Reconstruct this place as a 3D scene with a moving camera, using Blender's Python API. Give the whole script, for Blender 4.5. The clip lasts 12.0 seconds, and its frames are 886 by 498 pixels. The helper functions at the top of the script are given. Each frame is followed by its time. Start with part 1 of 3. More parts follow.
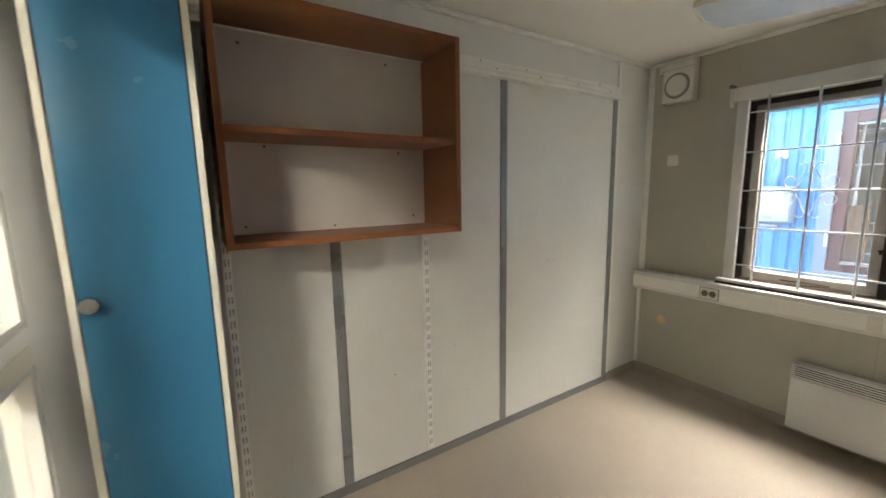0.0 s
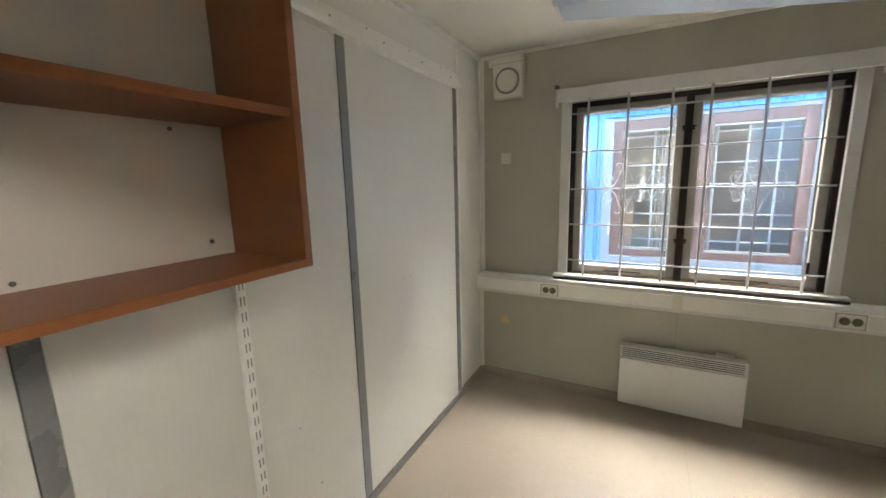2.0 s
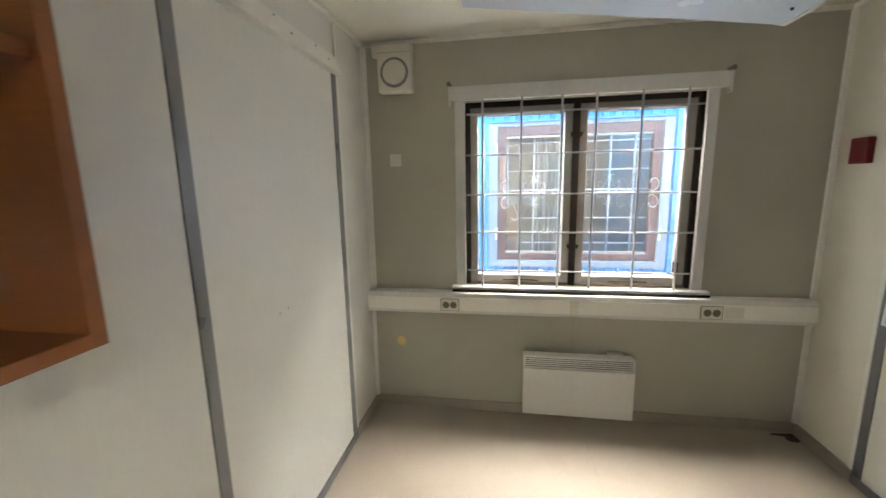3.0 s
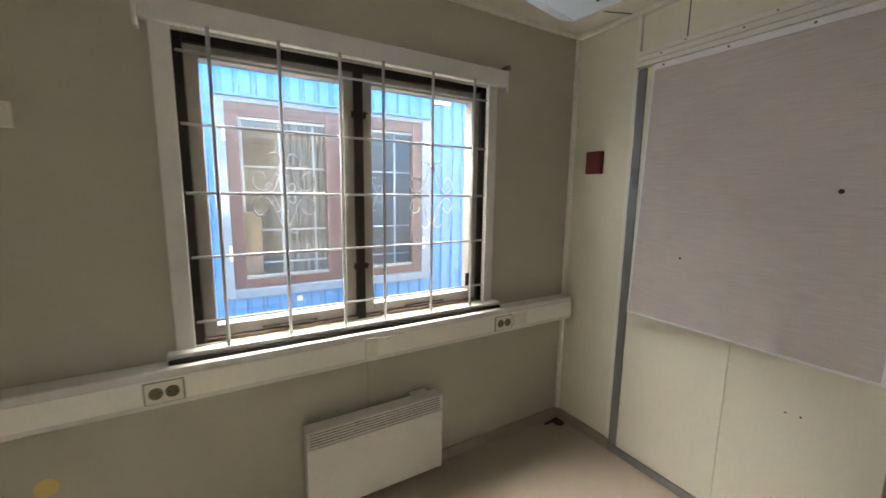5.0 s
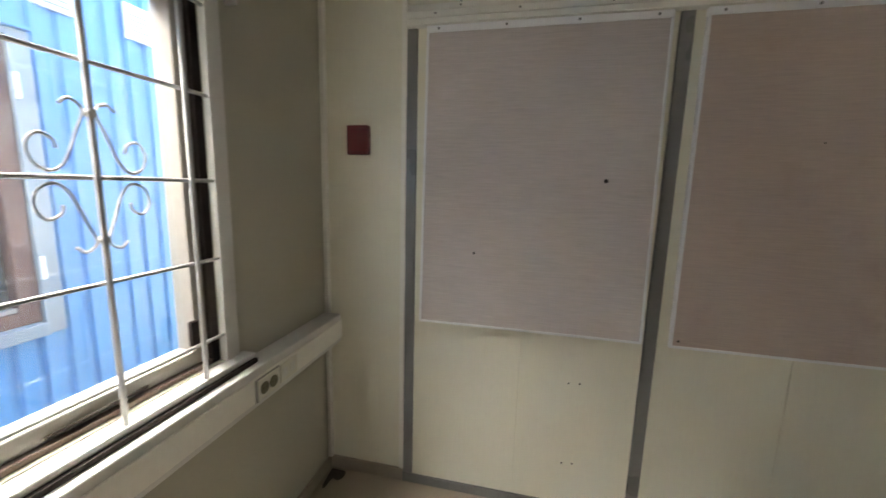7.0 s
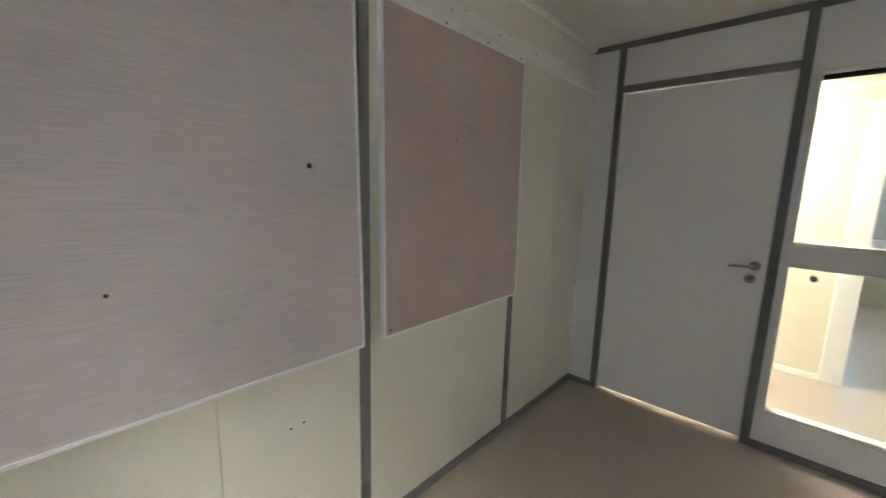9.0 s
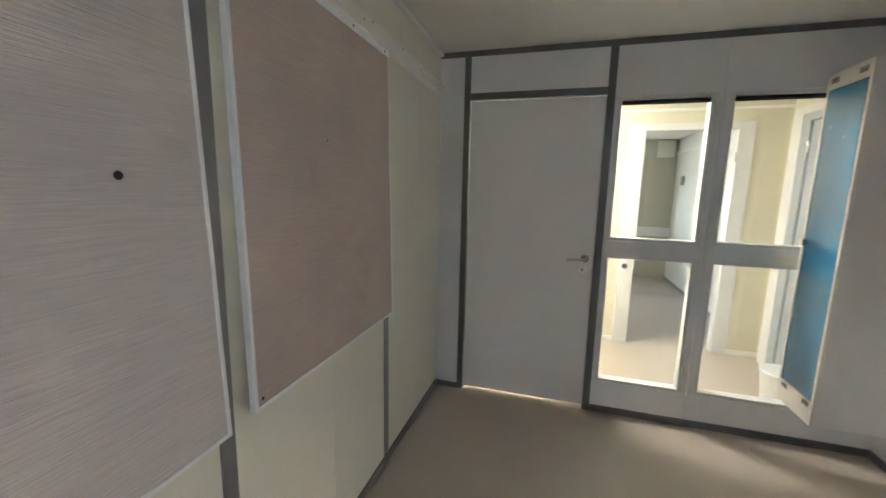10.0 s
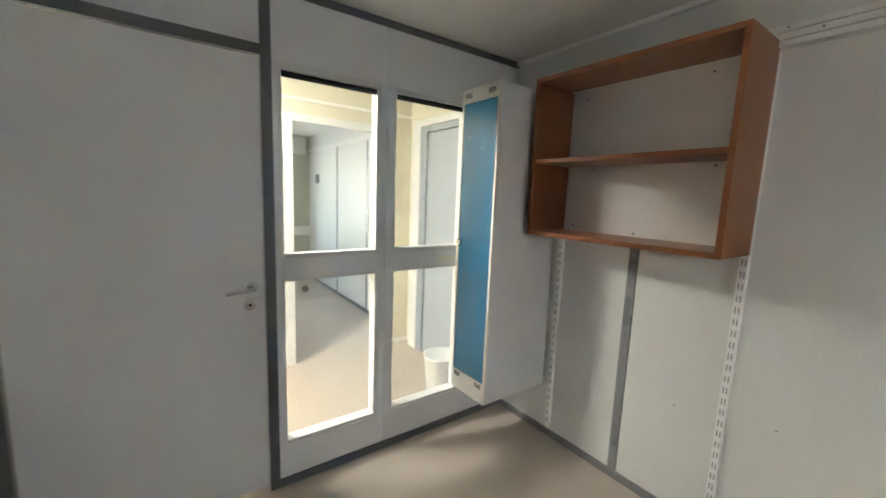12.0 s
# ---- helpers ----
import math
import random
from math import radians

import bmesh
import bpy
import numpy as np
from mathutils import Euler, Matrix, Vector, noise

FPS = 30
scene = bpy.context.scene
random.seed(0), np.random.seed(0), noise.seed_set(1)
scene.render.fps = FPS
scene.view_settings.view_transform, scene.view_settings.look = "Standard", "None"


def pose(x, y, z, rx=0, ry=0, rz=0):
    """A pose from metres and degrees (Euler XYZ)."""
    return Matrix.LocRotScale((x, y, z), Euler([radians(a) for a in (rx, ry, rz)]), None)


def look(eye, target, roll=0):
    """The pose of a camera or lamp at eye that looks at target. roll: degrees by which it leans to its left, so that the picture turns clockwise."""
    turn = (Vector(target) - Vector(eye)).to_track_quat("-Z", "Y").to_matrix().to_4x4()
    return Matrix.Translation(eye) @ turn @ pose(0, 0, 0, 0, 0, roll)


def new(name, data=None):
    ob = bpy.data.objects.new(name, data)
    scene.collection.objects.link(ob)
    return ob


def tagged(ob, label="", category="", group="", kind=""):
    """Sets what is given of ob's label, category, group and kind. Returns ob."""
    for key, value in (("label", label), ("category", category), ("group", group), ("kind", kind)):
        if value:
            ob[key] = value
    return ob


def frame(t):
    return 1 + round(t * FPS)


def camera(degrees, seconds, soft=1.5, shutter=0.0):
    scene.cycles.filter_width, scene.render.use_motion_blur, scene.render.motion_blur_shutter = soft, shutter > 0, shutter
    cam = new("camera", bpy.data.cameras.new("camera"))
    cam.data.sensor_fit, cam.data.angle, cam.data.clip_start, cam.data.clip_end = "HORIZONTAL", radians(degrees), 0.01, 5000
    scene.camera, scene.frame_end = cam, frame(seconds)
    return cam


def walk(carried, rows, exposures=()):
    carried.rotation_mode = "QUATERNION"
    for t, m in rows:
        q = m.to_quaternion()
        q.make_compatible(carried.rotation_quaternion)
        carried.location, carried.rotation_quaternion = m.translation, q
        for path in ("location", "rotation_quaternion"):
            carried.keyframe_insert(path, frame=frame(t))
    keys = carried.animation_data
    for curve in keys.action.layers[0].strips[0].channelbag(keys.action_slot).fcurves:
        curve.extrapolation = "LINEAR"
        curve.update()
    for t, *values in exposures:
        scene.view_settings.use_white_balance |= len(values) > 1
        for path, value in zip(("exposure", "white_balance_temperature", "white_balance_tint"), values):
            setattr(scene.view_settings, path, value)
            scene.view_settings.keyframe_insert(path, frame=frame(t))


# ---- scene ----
cam = camera(98.2, 12.0, shutter=0.3)
PATH = [
    (0, (1.705, 0.383, 1.473), (0.03, 1.436, 1.176), -1.1),
    (0.5, (1.591, 0.478, 1.474), (0.061, 1.724, 1.154), -1.3),
    (1, (1.408, 0.611, 1.489), (0.046, 2.036, 1.152), -1.5),
    (1.5, (1.253, 0.641, 1.495), (0.107, 2.244, 1.153), -1.5),
    (2, (1.089, 0.634, 1.505), (0.167, 2.376, 1.164), -1.5),
    (2.5, (0.987, 0.738, 1.505), (0.344, 2.602, 1.167), -1.4),
    (3, (0.875, 0.917, 1.514), (0.559, 2.863, 1.177), -1.1),
    (3.2, (0.837, 0.988, 1.507), (0.666, 2.954, 1.179), -1.1),
    (4.8, (0.681, 1.604, 1.459), (1.597, 3.358, 1.167), 0.6),
    (5, (0.727, 1.661, 1.454), (1.738, 3.362, 1.164), 0.8),
    (5.5, (0.737, 1.854, 1.441), (2.021, 3.358, 1.136), 1.0),
    (6, (0.702, 2.078, 1.455), (2.241, 3.313, 1.132), 1.2),
    (6.5, (0.793, 2.237, 1.435), (2.564, 3.108, 1.109), 1.4),
    (7, (0.979, 2.374, 1.44), (2.905, 2.809, 1.121), 1.5),
    (7.2, (1.015, 2.402, 1.449), (2.976, 2.65, 1.141), 1.4),
    (8.8, (1.375, 2.706, 1.428), (2.855, 1.395, 1.13), 1.6),
    (9, (1.46, 2.691, 1.427), (2.797, 1.24, 1.104), 1.5),
    (9.5, (1.606, 2.646, 1.441), (2.547, 0.909, 1.13), 1.3),
    (10, (1.801, 2.607, 1.465), (2.355, 0.711, 1.156), 1.2),
    (10.5, (1.872, 2.545, 1.474), (2.012, 0.573, 1.171), 1.3),
    (11, (1.871, 2.297, 1.48), (1.548, 0.346, 1.18), 1.6),
    (11.5, (1.845, 2.089, 1.483), (1.091, 0.258, 1.199), 1.9),
    (12, (1.906, 1.87, 1.488), (0.743, 0.266, 1.211), 2.2),
]
EXPOSURES = [(0.0, 4.25, 6850, 10), (2.5, 4.33, 6700, 10), (3.2, 4.4, 6800, 10), (5.0, 4.12, 7000, 11), (7.0, 3.9, 6900, 10), (8.0, 4.1, 6700, 10), (9.0, 4.22, 6500, 10), (9.5, 4.14, 6450, 10), (10.5, 4.38, 6350, 9), (11.5, 4.38, 6250, 9), (12.0, 4.45, 6200, 9)]
walk(cam, [(t, look(*p)) for t, *p in PATH], EXPOSURES)

# ---- world and light ----
world = bpy.data.worlds.new("sky")
scene.world = world
world.use_nodes = True
wn = world.node_tree
sky = wn.nodes.new("ShaderNodeTexSky")
sky.sky_type, sky.sun_disc = "NISHITA", False
sky.sun_elevation, sky.sun_rotation = radians(45), radians(3)
sky.air_density, sky.dust_density = 1.5, 3.0
wn.links.new(sky.outputs[0], wn.nodes["Background"].inputs[0])
wn.nodes["Background"].inputs[1].default_value = 0.15

sun = new("sun", bpy.data.lights.new("sun", "SUN"))
sun.data.energy, sun.data.angle, sun.data.color = 5.2, radians(80), (1.0, 0.97, 0.93)
sun.matrix_world = look((1.6, 3 + 5 * math.cos(radians(45)), 5 * math.sin(radians(45))), (1.3, 3, 0))

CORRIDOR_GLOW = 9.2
FAR_FILL_GLOW = 0.75

# ---- sizes ----
W, L, H = 2.6, 3.308, 2.355
WX0, WX1, WZ0, WZ1 = 0.634, 1.958, 0.872, 1.985
FY = 4.45


# ---- materials ----
def mat(name, colour, rough=0.5, metal=0.0, var=0.1, scale=3.0, grain=60.0, bump=0.05, stretch=(1, 1, 1), spec=0.5, rnd=0.0, stain=None):
    m = bpy.data.materials.new(name)
    m.use_nodes = True
    n, l = m.node_tree.nodes, m.node_tree.links
    b = n["Principled BSDF"]
    tc = n.new("ShaderNodeTexCoord")
    mp = n.new("ShaderNodeMapping")
    mp.inputs["Scale"].default_value = stretch
    l.new(tc.outputs["Object"], mp.inputs[0])
    big, fine = n.new("ShaderNodeTexNoise"), n.new("ShaderNodeTexNoise")
    big.inputs["Scale"].default_value, fine.inputs["Scale"].default_value = scale, grain
    big.inputs["Detail"].default_value = 5
    fine.inputs["Detail"].default_value = 3
    l.new(tc.outputs["Object"], big.inputs[0])
    l.new(mp.outputs[0], fine.inputs[0])
    add = n.new("ShaderNodeMath")
    add.operation = "ADD"
    l.new(big.outputs[0], add.inputs[0])
    l.new(fine.outputs[0], add.inputs[1])
    mr = n.new("ShaderNodeMapRange")
    mr.inputs[1].default_value, mr.inputs[2].default_value = 0.4, 1.6
    mr.inputs[3].default_value, mr.inputs[4].default_value = 1 - var, 1 + var
    l.new(add.outputs[0], mr.inputs[0])
    value = mr.outputs[0]
    if rnd:
        info = n.new("ShaderNodeObjectInfo")
        mr2 = n.new("ShaderNodeMapRange")
        mr2.inputs[3].default_value, mr2.inputs[4].default_value = 1 - rnd, 1 + rnd
        l.new(info.outputs["Random"], mr2.inputs[0])
        mul = n.new("ShaderNodeMath")
        mul.operation = "MULTIPLY"
        l.new(value, mul.inputs[0])
        l.new(mr2.outputs[0], mul.inputs[1])
        value = mul.outputs[0]
    vm = n.new("ShaderNodeVectorMath")
    vm.operation = "SCALE"
    vm.inputs[0].default_value = colour
    l.new(value, vm.inputs["Scale"])
    out = vm.outputs[0]
    if stain:
        sn = n.new("ShaderNodeTexNoise")
        sn.inputs["Scale"].default_value = stain[1]
        sn.inputs["Detail"].default_value = 8
        sn.inputs["Roughness"].default_value = 0.65
        l.new(tc.outputs["Object"], sn.inputs[0])
        ramp = n.new("ShaderNodeMapRange")
        ramp.inputs[1].default_value, ramp.inputs[2].default_value = 0.55, 0.78
        ramp.inputs[4].default_value = stain[2]
        l.new(sn.outputs[0], ramp.inputs[0])
        mix = n.new("ShaderNodeMix")
        mix.data_type = "RGBA"
        l.new(ramp.outputs[0], mix.inputs[0])
        l.new(out, mix.inputs[6])
        mix.inputs[7].default_value = (*stain[0], 1)
        out = mix.outputs[2]
    l.new(out, b.inputs["Base Color"])
    rr = n.new("ShaderNodeMapRange")
    rr.inputs[1].default_value, rr.inputs[2].default_value = 0.1, 0.9
    rr.inputs[3].default_value, rr.inputs[4].default_value = max(0.02, rough - 0.07), min(1, rough + 0.07)
    l.new(big.outputs[0], rr.inputs[0])
    l.new(rr.outputs[0], b.inputs["Roughness"])
    b.inputs["Metallic"].default_value = metal
    b.inputs["Specular IOR Level"].default_value = spec
    if bump:
        bp = n.new("ShaderNodeBump")
        bp.inputs["Strength"].default_value = bump
        bp.inputs["Distance"].default_value = 0.004
        l.new(fine.outputs[0], bp.inputs["Height"])
        l.new(bp.outputs[0], b.inputs["Normal"])
    return m


def glass(name, tint=(1, 1, 1), rough=0.0):
    m = bpy.data.materials.new(name)
    m.use_nodes = True
    b = m.node_tree.nodes["Principled BSDF"]
    b.inputs["Base Color"].default_value = (*tint, 1)
    b.inputs["Transmission Weight"].default_value = 1.0
    b.inputs["Roughness"].default_value = rough
    b.inputs["IOR"].default_value = 1.45
    return m


def hazy_glass(name, tint, haze):
    """Clear glass under an uneven pale film, imitating window glare as haze along with dust."""
    m = glass(name, tint)
    n, l = m.node_tree.nodes, m.node_tree.links
    film = n.new("ShaderNodeBsdfTranslucent")
    film.inputs[0].default_value = (0.86, 0.86, 0.84, 1)
    tc = n.new("ShaderNodeTexCoord")
    noise = n.new("ShaderNodeTexNoise")
    noise.inputs["Scale"].default_value, noise.inputs["Detail"].default_value = 2.6, 6
    l.new(tc.outputs["Object"], noise.inputs[0])
    mr = n.new("ShaderNodeMapRange")
    mr.inputs[1].default_value, mr.inputs[2].default_value = 0.3, 0.7
    mr.inputs[3].default_value, mr.inputs[4].default_value = haze * 0.75, haze * 1.25
    l.new(noise.outputs[0], mr.inputs[0])
    mix = n.new("ShaderNodeMixShader")
    l.new(mr.outputs[0], mix.inputs[0])
    l.new(n["Principled BSDF"].outputs[0], mix.inputs[1])
    l.new(film.outputs[0], mix.inputs[2])
    l.new(mix.outputs[0], n["Material Output"].inputs[0])
    return m


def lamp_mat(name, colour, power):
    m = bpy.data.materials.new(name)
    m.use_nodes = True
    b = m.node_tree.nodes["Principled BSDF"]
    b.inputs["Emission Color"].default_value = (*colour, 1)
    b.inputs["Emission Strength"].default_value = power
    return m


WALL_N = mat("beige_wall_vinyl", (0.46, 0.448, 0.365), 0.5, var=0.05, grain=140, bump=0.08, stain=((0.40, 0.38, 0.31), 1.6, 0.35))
WALL_W = mat("pale_grey_panel", (0.745, 0.74, 0.69), 0.42, var=0.04, grain=120, bump=0.05, stretch=(1, 1, 0.05), stain=((0.70, 0.68, 0.62), 1.3, 0.3))
WALL_E = mat("cream_panel", (0.79, 0.772, 0.66), 0.42, var=0.04, grain=120, bump=0.05, stretch=(1, 1, 0.05), stain=((0.70, 0.65, 0.53), 1.5, 0.35))
WALL_S = mat("partition_grey_laminate", (0.74, 0.745, 0.735), 0.4, var=0.03, grain=200, bump=0.03, stain=((0.66, 0.65, 0.62), 1.5, 0.3))
DOOR = mat("door_laminate", (0.79, 0.785, 0.765), 0.38, var=0.03, grain=150, bump=0.03, stain=((0.71, 0.70, 0.66), 1.2, 0.3))
STRIP = mat("grey_cover_strip", (0.22, 0.225, 0.222), 0.3, var=0.1, grain=80, bump=0.02, spec=0.6)
STRIP_D = mat("dark_grey_strip", (0.13, 0.134, 0.136), 0.35, var=0.1, grain=80, bump=0.02)
SKIRT = mat("grey_skirting", (0.19, 0.19, 0.185), 0.45, var=0.15, grain=60, bump=0.05)
TRIM = mat("off_white_trim", (0.84, 0.83, 0.77), 0.35, var=0.05, grain=50, bump=0.04)
WHITE = mat("white_gloss_paint", (0.70, 0.695, 0.665), 0.32, var=0.04, grain=60, bump=0.06, stain=((0.5, 0.48, 0.43), 8.0, 0.35))
PLASTIC = mat("cream_plastic", (0.72, 0.70, 0.62), 0.4, var=0.03, grain=60, bump=0.02)
CEIL = mat("ceiling_board", (0.79, 0.77, 0.70), 0.65, var=0.04, grain=90, bump=0.06, stain=((0.55, 0.52, 0.42), 1.4, 0.4))
FLOOR = mat("beige_linoleum", (0.42, 0.36, 0.29), 0.34, var=0.07, scale=2.0, grain=90, bump=0.03, stain=((0.36, 0.28, 0.21), 2.2, 0.5))
COVE = mat("brown_beige_cove", (0.36, 0.31, 0.25), 0.5, var=0.1, grain=60, bump=0.04, stain=((0.2, 0.16, 0.12), 5.0, 0.5))
WOOD = mat("cherry_veneer", (0.285, 0.105, 0.037), 0.38, var=0.16, scale=2.0, grain=35, bump=0.03, stretch=(0.6, 0.25, 6), stain=((0.26, 0.08, 0.025), 4.0, 0.4))
SHELF_BACK = mat("shelf_back_board", (0.70, 0.66, 0.60), 0.5, var=0.03, grain=120, bump=0.02)
BLUE = mat("blue_locker_paint", (0.04, 0.19, 0.34), 0.26, var=0.05, grain=100, bump=0.03)
LOCKER = mat("grey_white_locker_paint", (0.76, 0.76, 0.74), 0.38, var=0.04, grain=120, bump=0.04)
LOCKER_F = mat("ivory_locker_paint", (0.74, 0.71, 0.61), 0.38, var=0.05, grain=100, bump=0.04)
CHROME = mat("chrome", (0.68, 0.68, 0.68), 0.12, metal=1.0, var=0.03, bump=0)
ALU = mat("white_aluminium_edge", (0.86, 0.87, 0.88), 0.3, var=0.03, bump=0.02)
SLOT = mat("slot_shadow_grey", (0.30, 0.29, 0.27), 0.5, var=0.1, bump=0)
DARK = mat("dark_gap", (0.02, 0.02, 0.02), 0.7, var=0.1, bump=0)
BROWN = mat("dark_brown_frame_and_shade", (0.018, 0.011, 0.009), 0.6, var=0.2, grain=70, bump=0.1, spec=0.25)
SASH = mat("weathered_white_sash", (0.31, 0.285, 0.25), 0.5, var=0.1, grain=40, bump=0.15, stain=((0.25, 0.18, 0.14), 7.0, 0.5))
RAIL = mat("white_enamelled_steel", (0.87, 0.86, 0.83), 0.35, var=0.03, grain=120, bump=0.02)
# white paint of the bars greyed here to stand for backlighting
BARS = mat("backlit_grey_steel", (0.48, 0.48, 0.475), 0.35, var=0.05, grain=120, bump=0.1)
WORN = mat("worn_brown_wood", (0.13, 0.09, 0.07), 0.65, var=0.3, grain=40, bump=0.2, stretch=(0.1, 1, 1), stain=((0.26, 0.22, 0.19), 9.0, 0.6))
FABRIC = mat("grey_mauve_weave", (0.60, 0.545, 0.53), 0.85, var=0.22, scale=1.5, grain=90, bump=0.5, stretch=(1, 0.12, 3.2), spec=0.2)
FABRIC_2 = mat("pink_brown_weave", (0.57, 0.47, 0.42), 0.85, var=0.2, scale=2.2, grain=95, bump=0.4, stretch=(1, 0.12, 3.2), spec=0.2, stain=((0.42, 0.30, 0.24), 3.0, 0.6))
RED = mat("red_plastic", (0.13, 0.008, 0.010), 0.4, var=0.1, bump=0.02)
YELLOW = mat("yellowed_spot", (0.68, 0.53, 0.22), 0.6, var=0.1, bump=0.02)
OLIVE = mat("dark_olive_bakelite", (0.13, 0.115, 0.065), 0.35, var=0.1, bump=0.02)
DIRT = mat("dark_damp_dirt", (0.05, 0.04, 0.033), 0.8, var=0.4, grain=30, bump=0.2)
# blue tint stands for window light falling on the opal cover
DIFFUSER = mat("blue_lit_diffuser", (0.62, 0.70, 0.80), 0.25, var=0.02, bump=0)
CREAM = mat("cream_corridor_wall", (0.67, 0.63, 0.49), 0.5, var=0.04, grain=90, bump=0.05)
GREYDOOR = mat("blue_grey_door", (0.33, 0.36, 0.39), 0.4, var=0.04, bump=0.03)
FACADE = mat("blue_sheet_steel", (0.055, 0.21, 0.43), 0.42, var=0.1, scale=1.2, grain=40, bump=0.05, stretch=(1, 1, 0.1), stain=((0.07, 0.24, 0.47), 2.0, 0.5))
REDBROWN = mat("red_brown_window_paint", (0.115, 0.05, 0.04), 0.45, var=0.15, grain=50, bump=0.1)
CARD = mat("brown_fibre_board", (0.36, 0.20, 0.10), 0.75, var=0.12, grain=80, bump=0.1)
CURTAIN = mat("beige_curtain_cloth", (0.42, 0.36, 0.30), 0.9, var=0.1, grain=90, bump=0.2)
METER = mat("pale_grey_cover", (0.33, 0.35, 0.36), 0.45, var=0.08, grain=60, bump=0.03)
GREYSILL = mat("pale_metal_trim", (0.20, 0.235, 0.27), 0.4, metal=0.0, var=0.1, bump=0.05)
GROUND = mat("gravel_ground", (0.30, 0.29, 0.27), 0.9, var=0.4, scale=5, grain=60, bump=0.8)
ROOF = mat("roof_felt", (0.08, 0.08, 0.085), 0.85, var=0.2, grain=80, bump=0.3)
BIN = mat("white_bin_plastic", (0.80, 0.80, 0.78), 0.35, var=0.02, bump=0.0)
GLASS = glass("clear_glass", (0.96, 0.98, 0.97))
HAZY = hazy_glass("hazy_window_glass", (0.96, 0.98, 0.97), 0.011)
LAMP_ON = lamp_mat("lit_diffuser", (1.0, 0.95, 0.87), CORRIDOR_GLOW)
FILL_FAR = lamp_mat("fill_glow_far", (1.0, 0.95, 0.96), FAR_FILL_GLOW)


# ---- mesh helpers ----
def bx(bm, a, b, bevel=0.0):
    """Adds a box between two corners, with its edges bevelled."""
    vs = bmesh.ops.create_cube(bm, size=1)["verts"]
    for v in vs:
        v.co = Vector([(a[i] + b[i]) / 2 + v.co[i] * (b[i] - a[i]) for i in range(3)])
    if bevel:
        es = list({e for v in vs for e in v.link_edges})
        bmesh.ops.bevel(bm, geom=es, offset=bevel, segments=2, profile=0.5, affect="EDGES")
    return bm


def cyl(bm, p, q, r, r2=None, seg=20):
    p, q = Vector(p), Vector(q)
    vs = bmesh.ops.create_cone(bm, cap_ends=True, segments=seg, radius1=r, radius2=r if r2 is None else r2, depth=(q - p).length)["verts"]
    m = Matrix.Translation((p + q) / 2) @ (q - p).to_track_quat("Z", "Y").to_matrix().to_4x4()
    bmesh.ops.transform(bm, matrix=m, verts=vs)
    return bm


def box(a, b, bevel=0.0):
    return bx(bmesh.new(), a, b, bevel)


def tube(bm, pts, r, seg=8):
    """A round bar swept along points."""
    pts = [Vector(p) for p in pts]
    rings = []
    for i, p in enumerate(pts):
        d = (pts[min(i + 1, len(pts) - 1)] - pts[max(i - 1, 0)]).normalized()
        a = d.cross(Vector((0, 1, 0)))
        a = (a if a.length > 0.01 else Vector((1, 0, 0))).normalized()
        c = d.cross(a)
        rings.append([bm.verts.new(p + r * (a * math.cos(2 * math.pi * k / seg) + c * math.sin(2 * math.pi * k / seg))) for k in range(seg)])
    for s, t in zip(rings, rings[1:]):
        for k in range(seg):
            bm.faces.new((s[k], s[(k + 1) % seg], t[(k + 1) % seg], t[k]))
    bm.faces.new(rings[0]), bm.faces.new(rings[-1][::-1])
    return bm


def curl(points, steps=6):
    """A smooth line through points (Catmull-Rom)."""
    ps = [Vector(p) for p in points]
    ps = [2 * ps[0] - ps[1]] + ps + [2 * ps[-1] - ps[-2]]
    out = []
    for a, b, c, d in zip(ps, ps[1:], ps[2:], ps[3:]):
        for k in range(steps):
            u = k / steps
            out.append(0.5 * (2 * b + (c - a) * u + (2 * a - 5 * b + 4 * c - d) * u * u + (3 * b - a - 3 * c + d) * u ** 3))
    return out + [ps[-2]]


def curl2(points, steps=6):
    return curl([(p[0], p[1], 0) for p in points], steps)


def ob_of(name, bm, material, smooth=False):
    bmesh.ops.recalc_face_normals(bm, faces=bm.faces)
    me = bpy.data.meshes.new(name)
    bm.to_mesh(me)
    bm.free()
    me.materials.append(material)
    if smooth:
        for p in me.polygons:
            p.use_smooth = len(p.vertices) == 4
    return new(name, me)


def part(name, bm, material, parent, label="", smooth=False):
    ob = ob_of(name, bm, material, smooth)
    ob.parent = parent
    return tagged(ob, label)


def structure(name, bm, material, label, category):
    return tagged(ob_of(name, bm, material), label, category, kind="structure")


def thing(name, label, category, at=(0, 0, 0), group=""):
    ob = new(name)
    ob.empty_display_size = 0.05
    return tagged(ob, label, category, group)


def pane(name, a, b, parent, material=GLASS):
    ob = part(name, box(a, b), material, parent)
    ob.visible_shadow = False
    return ob


# ---- large structure of the room ----
floor = structure("floor", box((-0.1, -4.95, -0.1), (6.0, L + 0.1, 0)), FLOOR, "worn beige linoleum floor with faint stains", "floor")
part("floor_seam", box((1.36, 0.0, -0.002), (1.3625, L, 0.0006)), COVE, floor)
bm = bmesh.new()
ring = [bm.verts.new((W - 0.02 - max(0, 0.11 * math.cos(a)) * (1 + 0.25 * math.sin(7 * a)), L - 0.03 - max(0, 0.06 * math.sin(a)) * (1 + 0.3 * math.cos(5 * a)), 0.0012)) for a in [i * math.pi / 40 for i in range(21)]]
bm.faces.new(ring + [bm.verts.new((W - 0.02, L - 0.02, 0.0012))])
part("damp_stain", bm, DIRT, floor, "dark damp dirt in the floor corner")
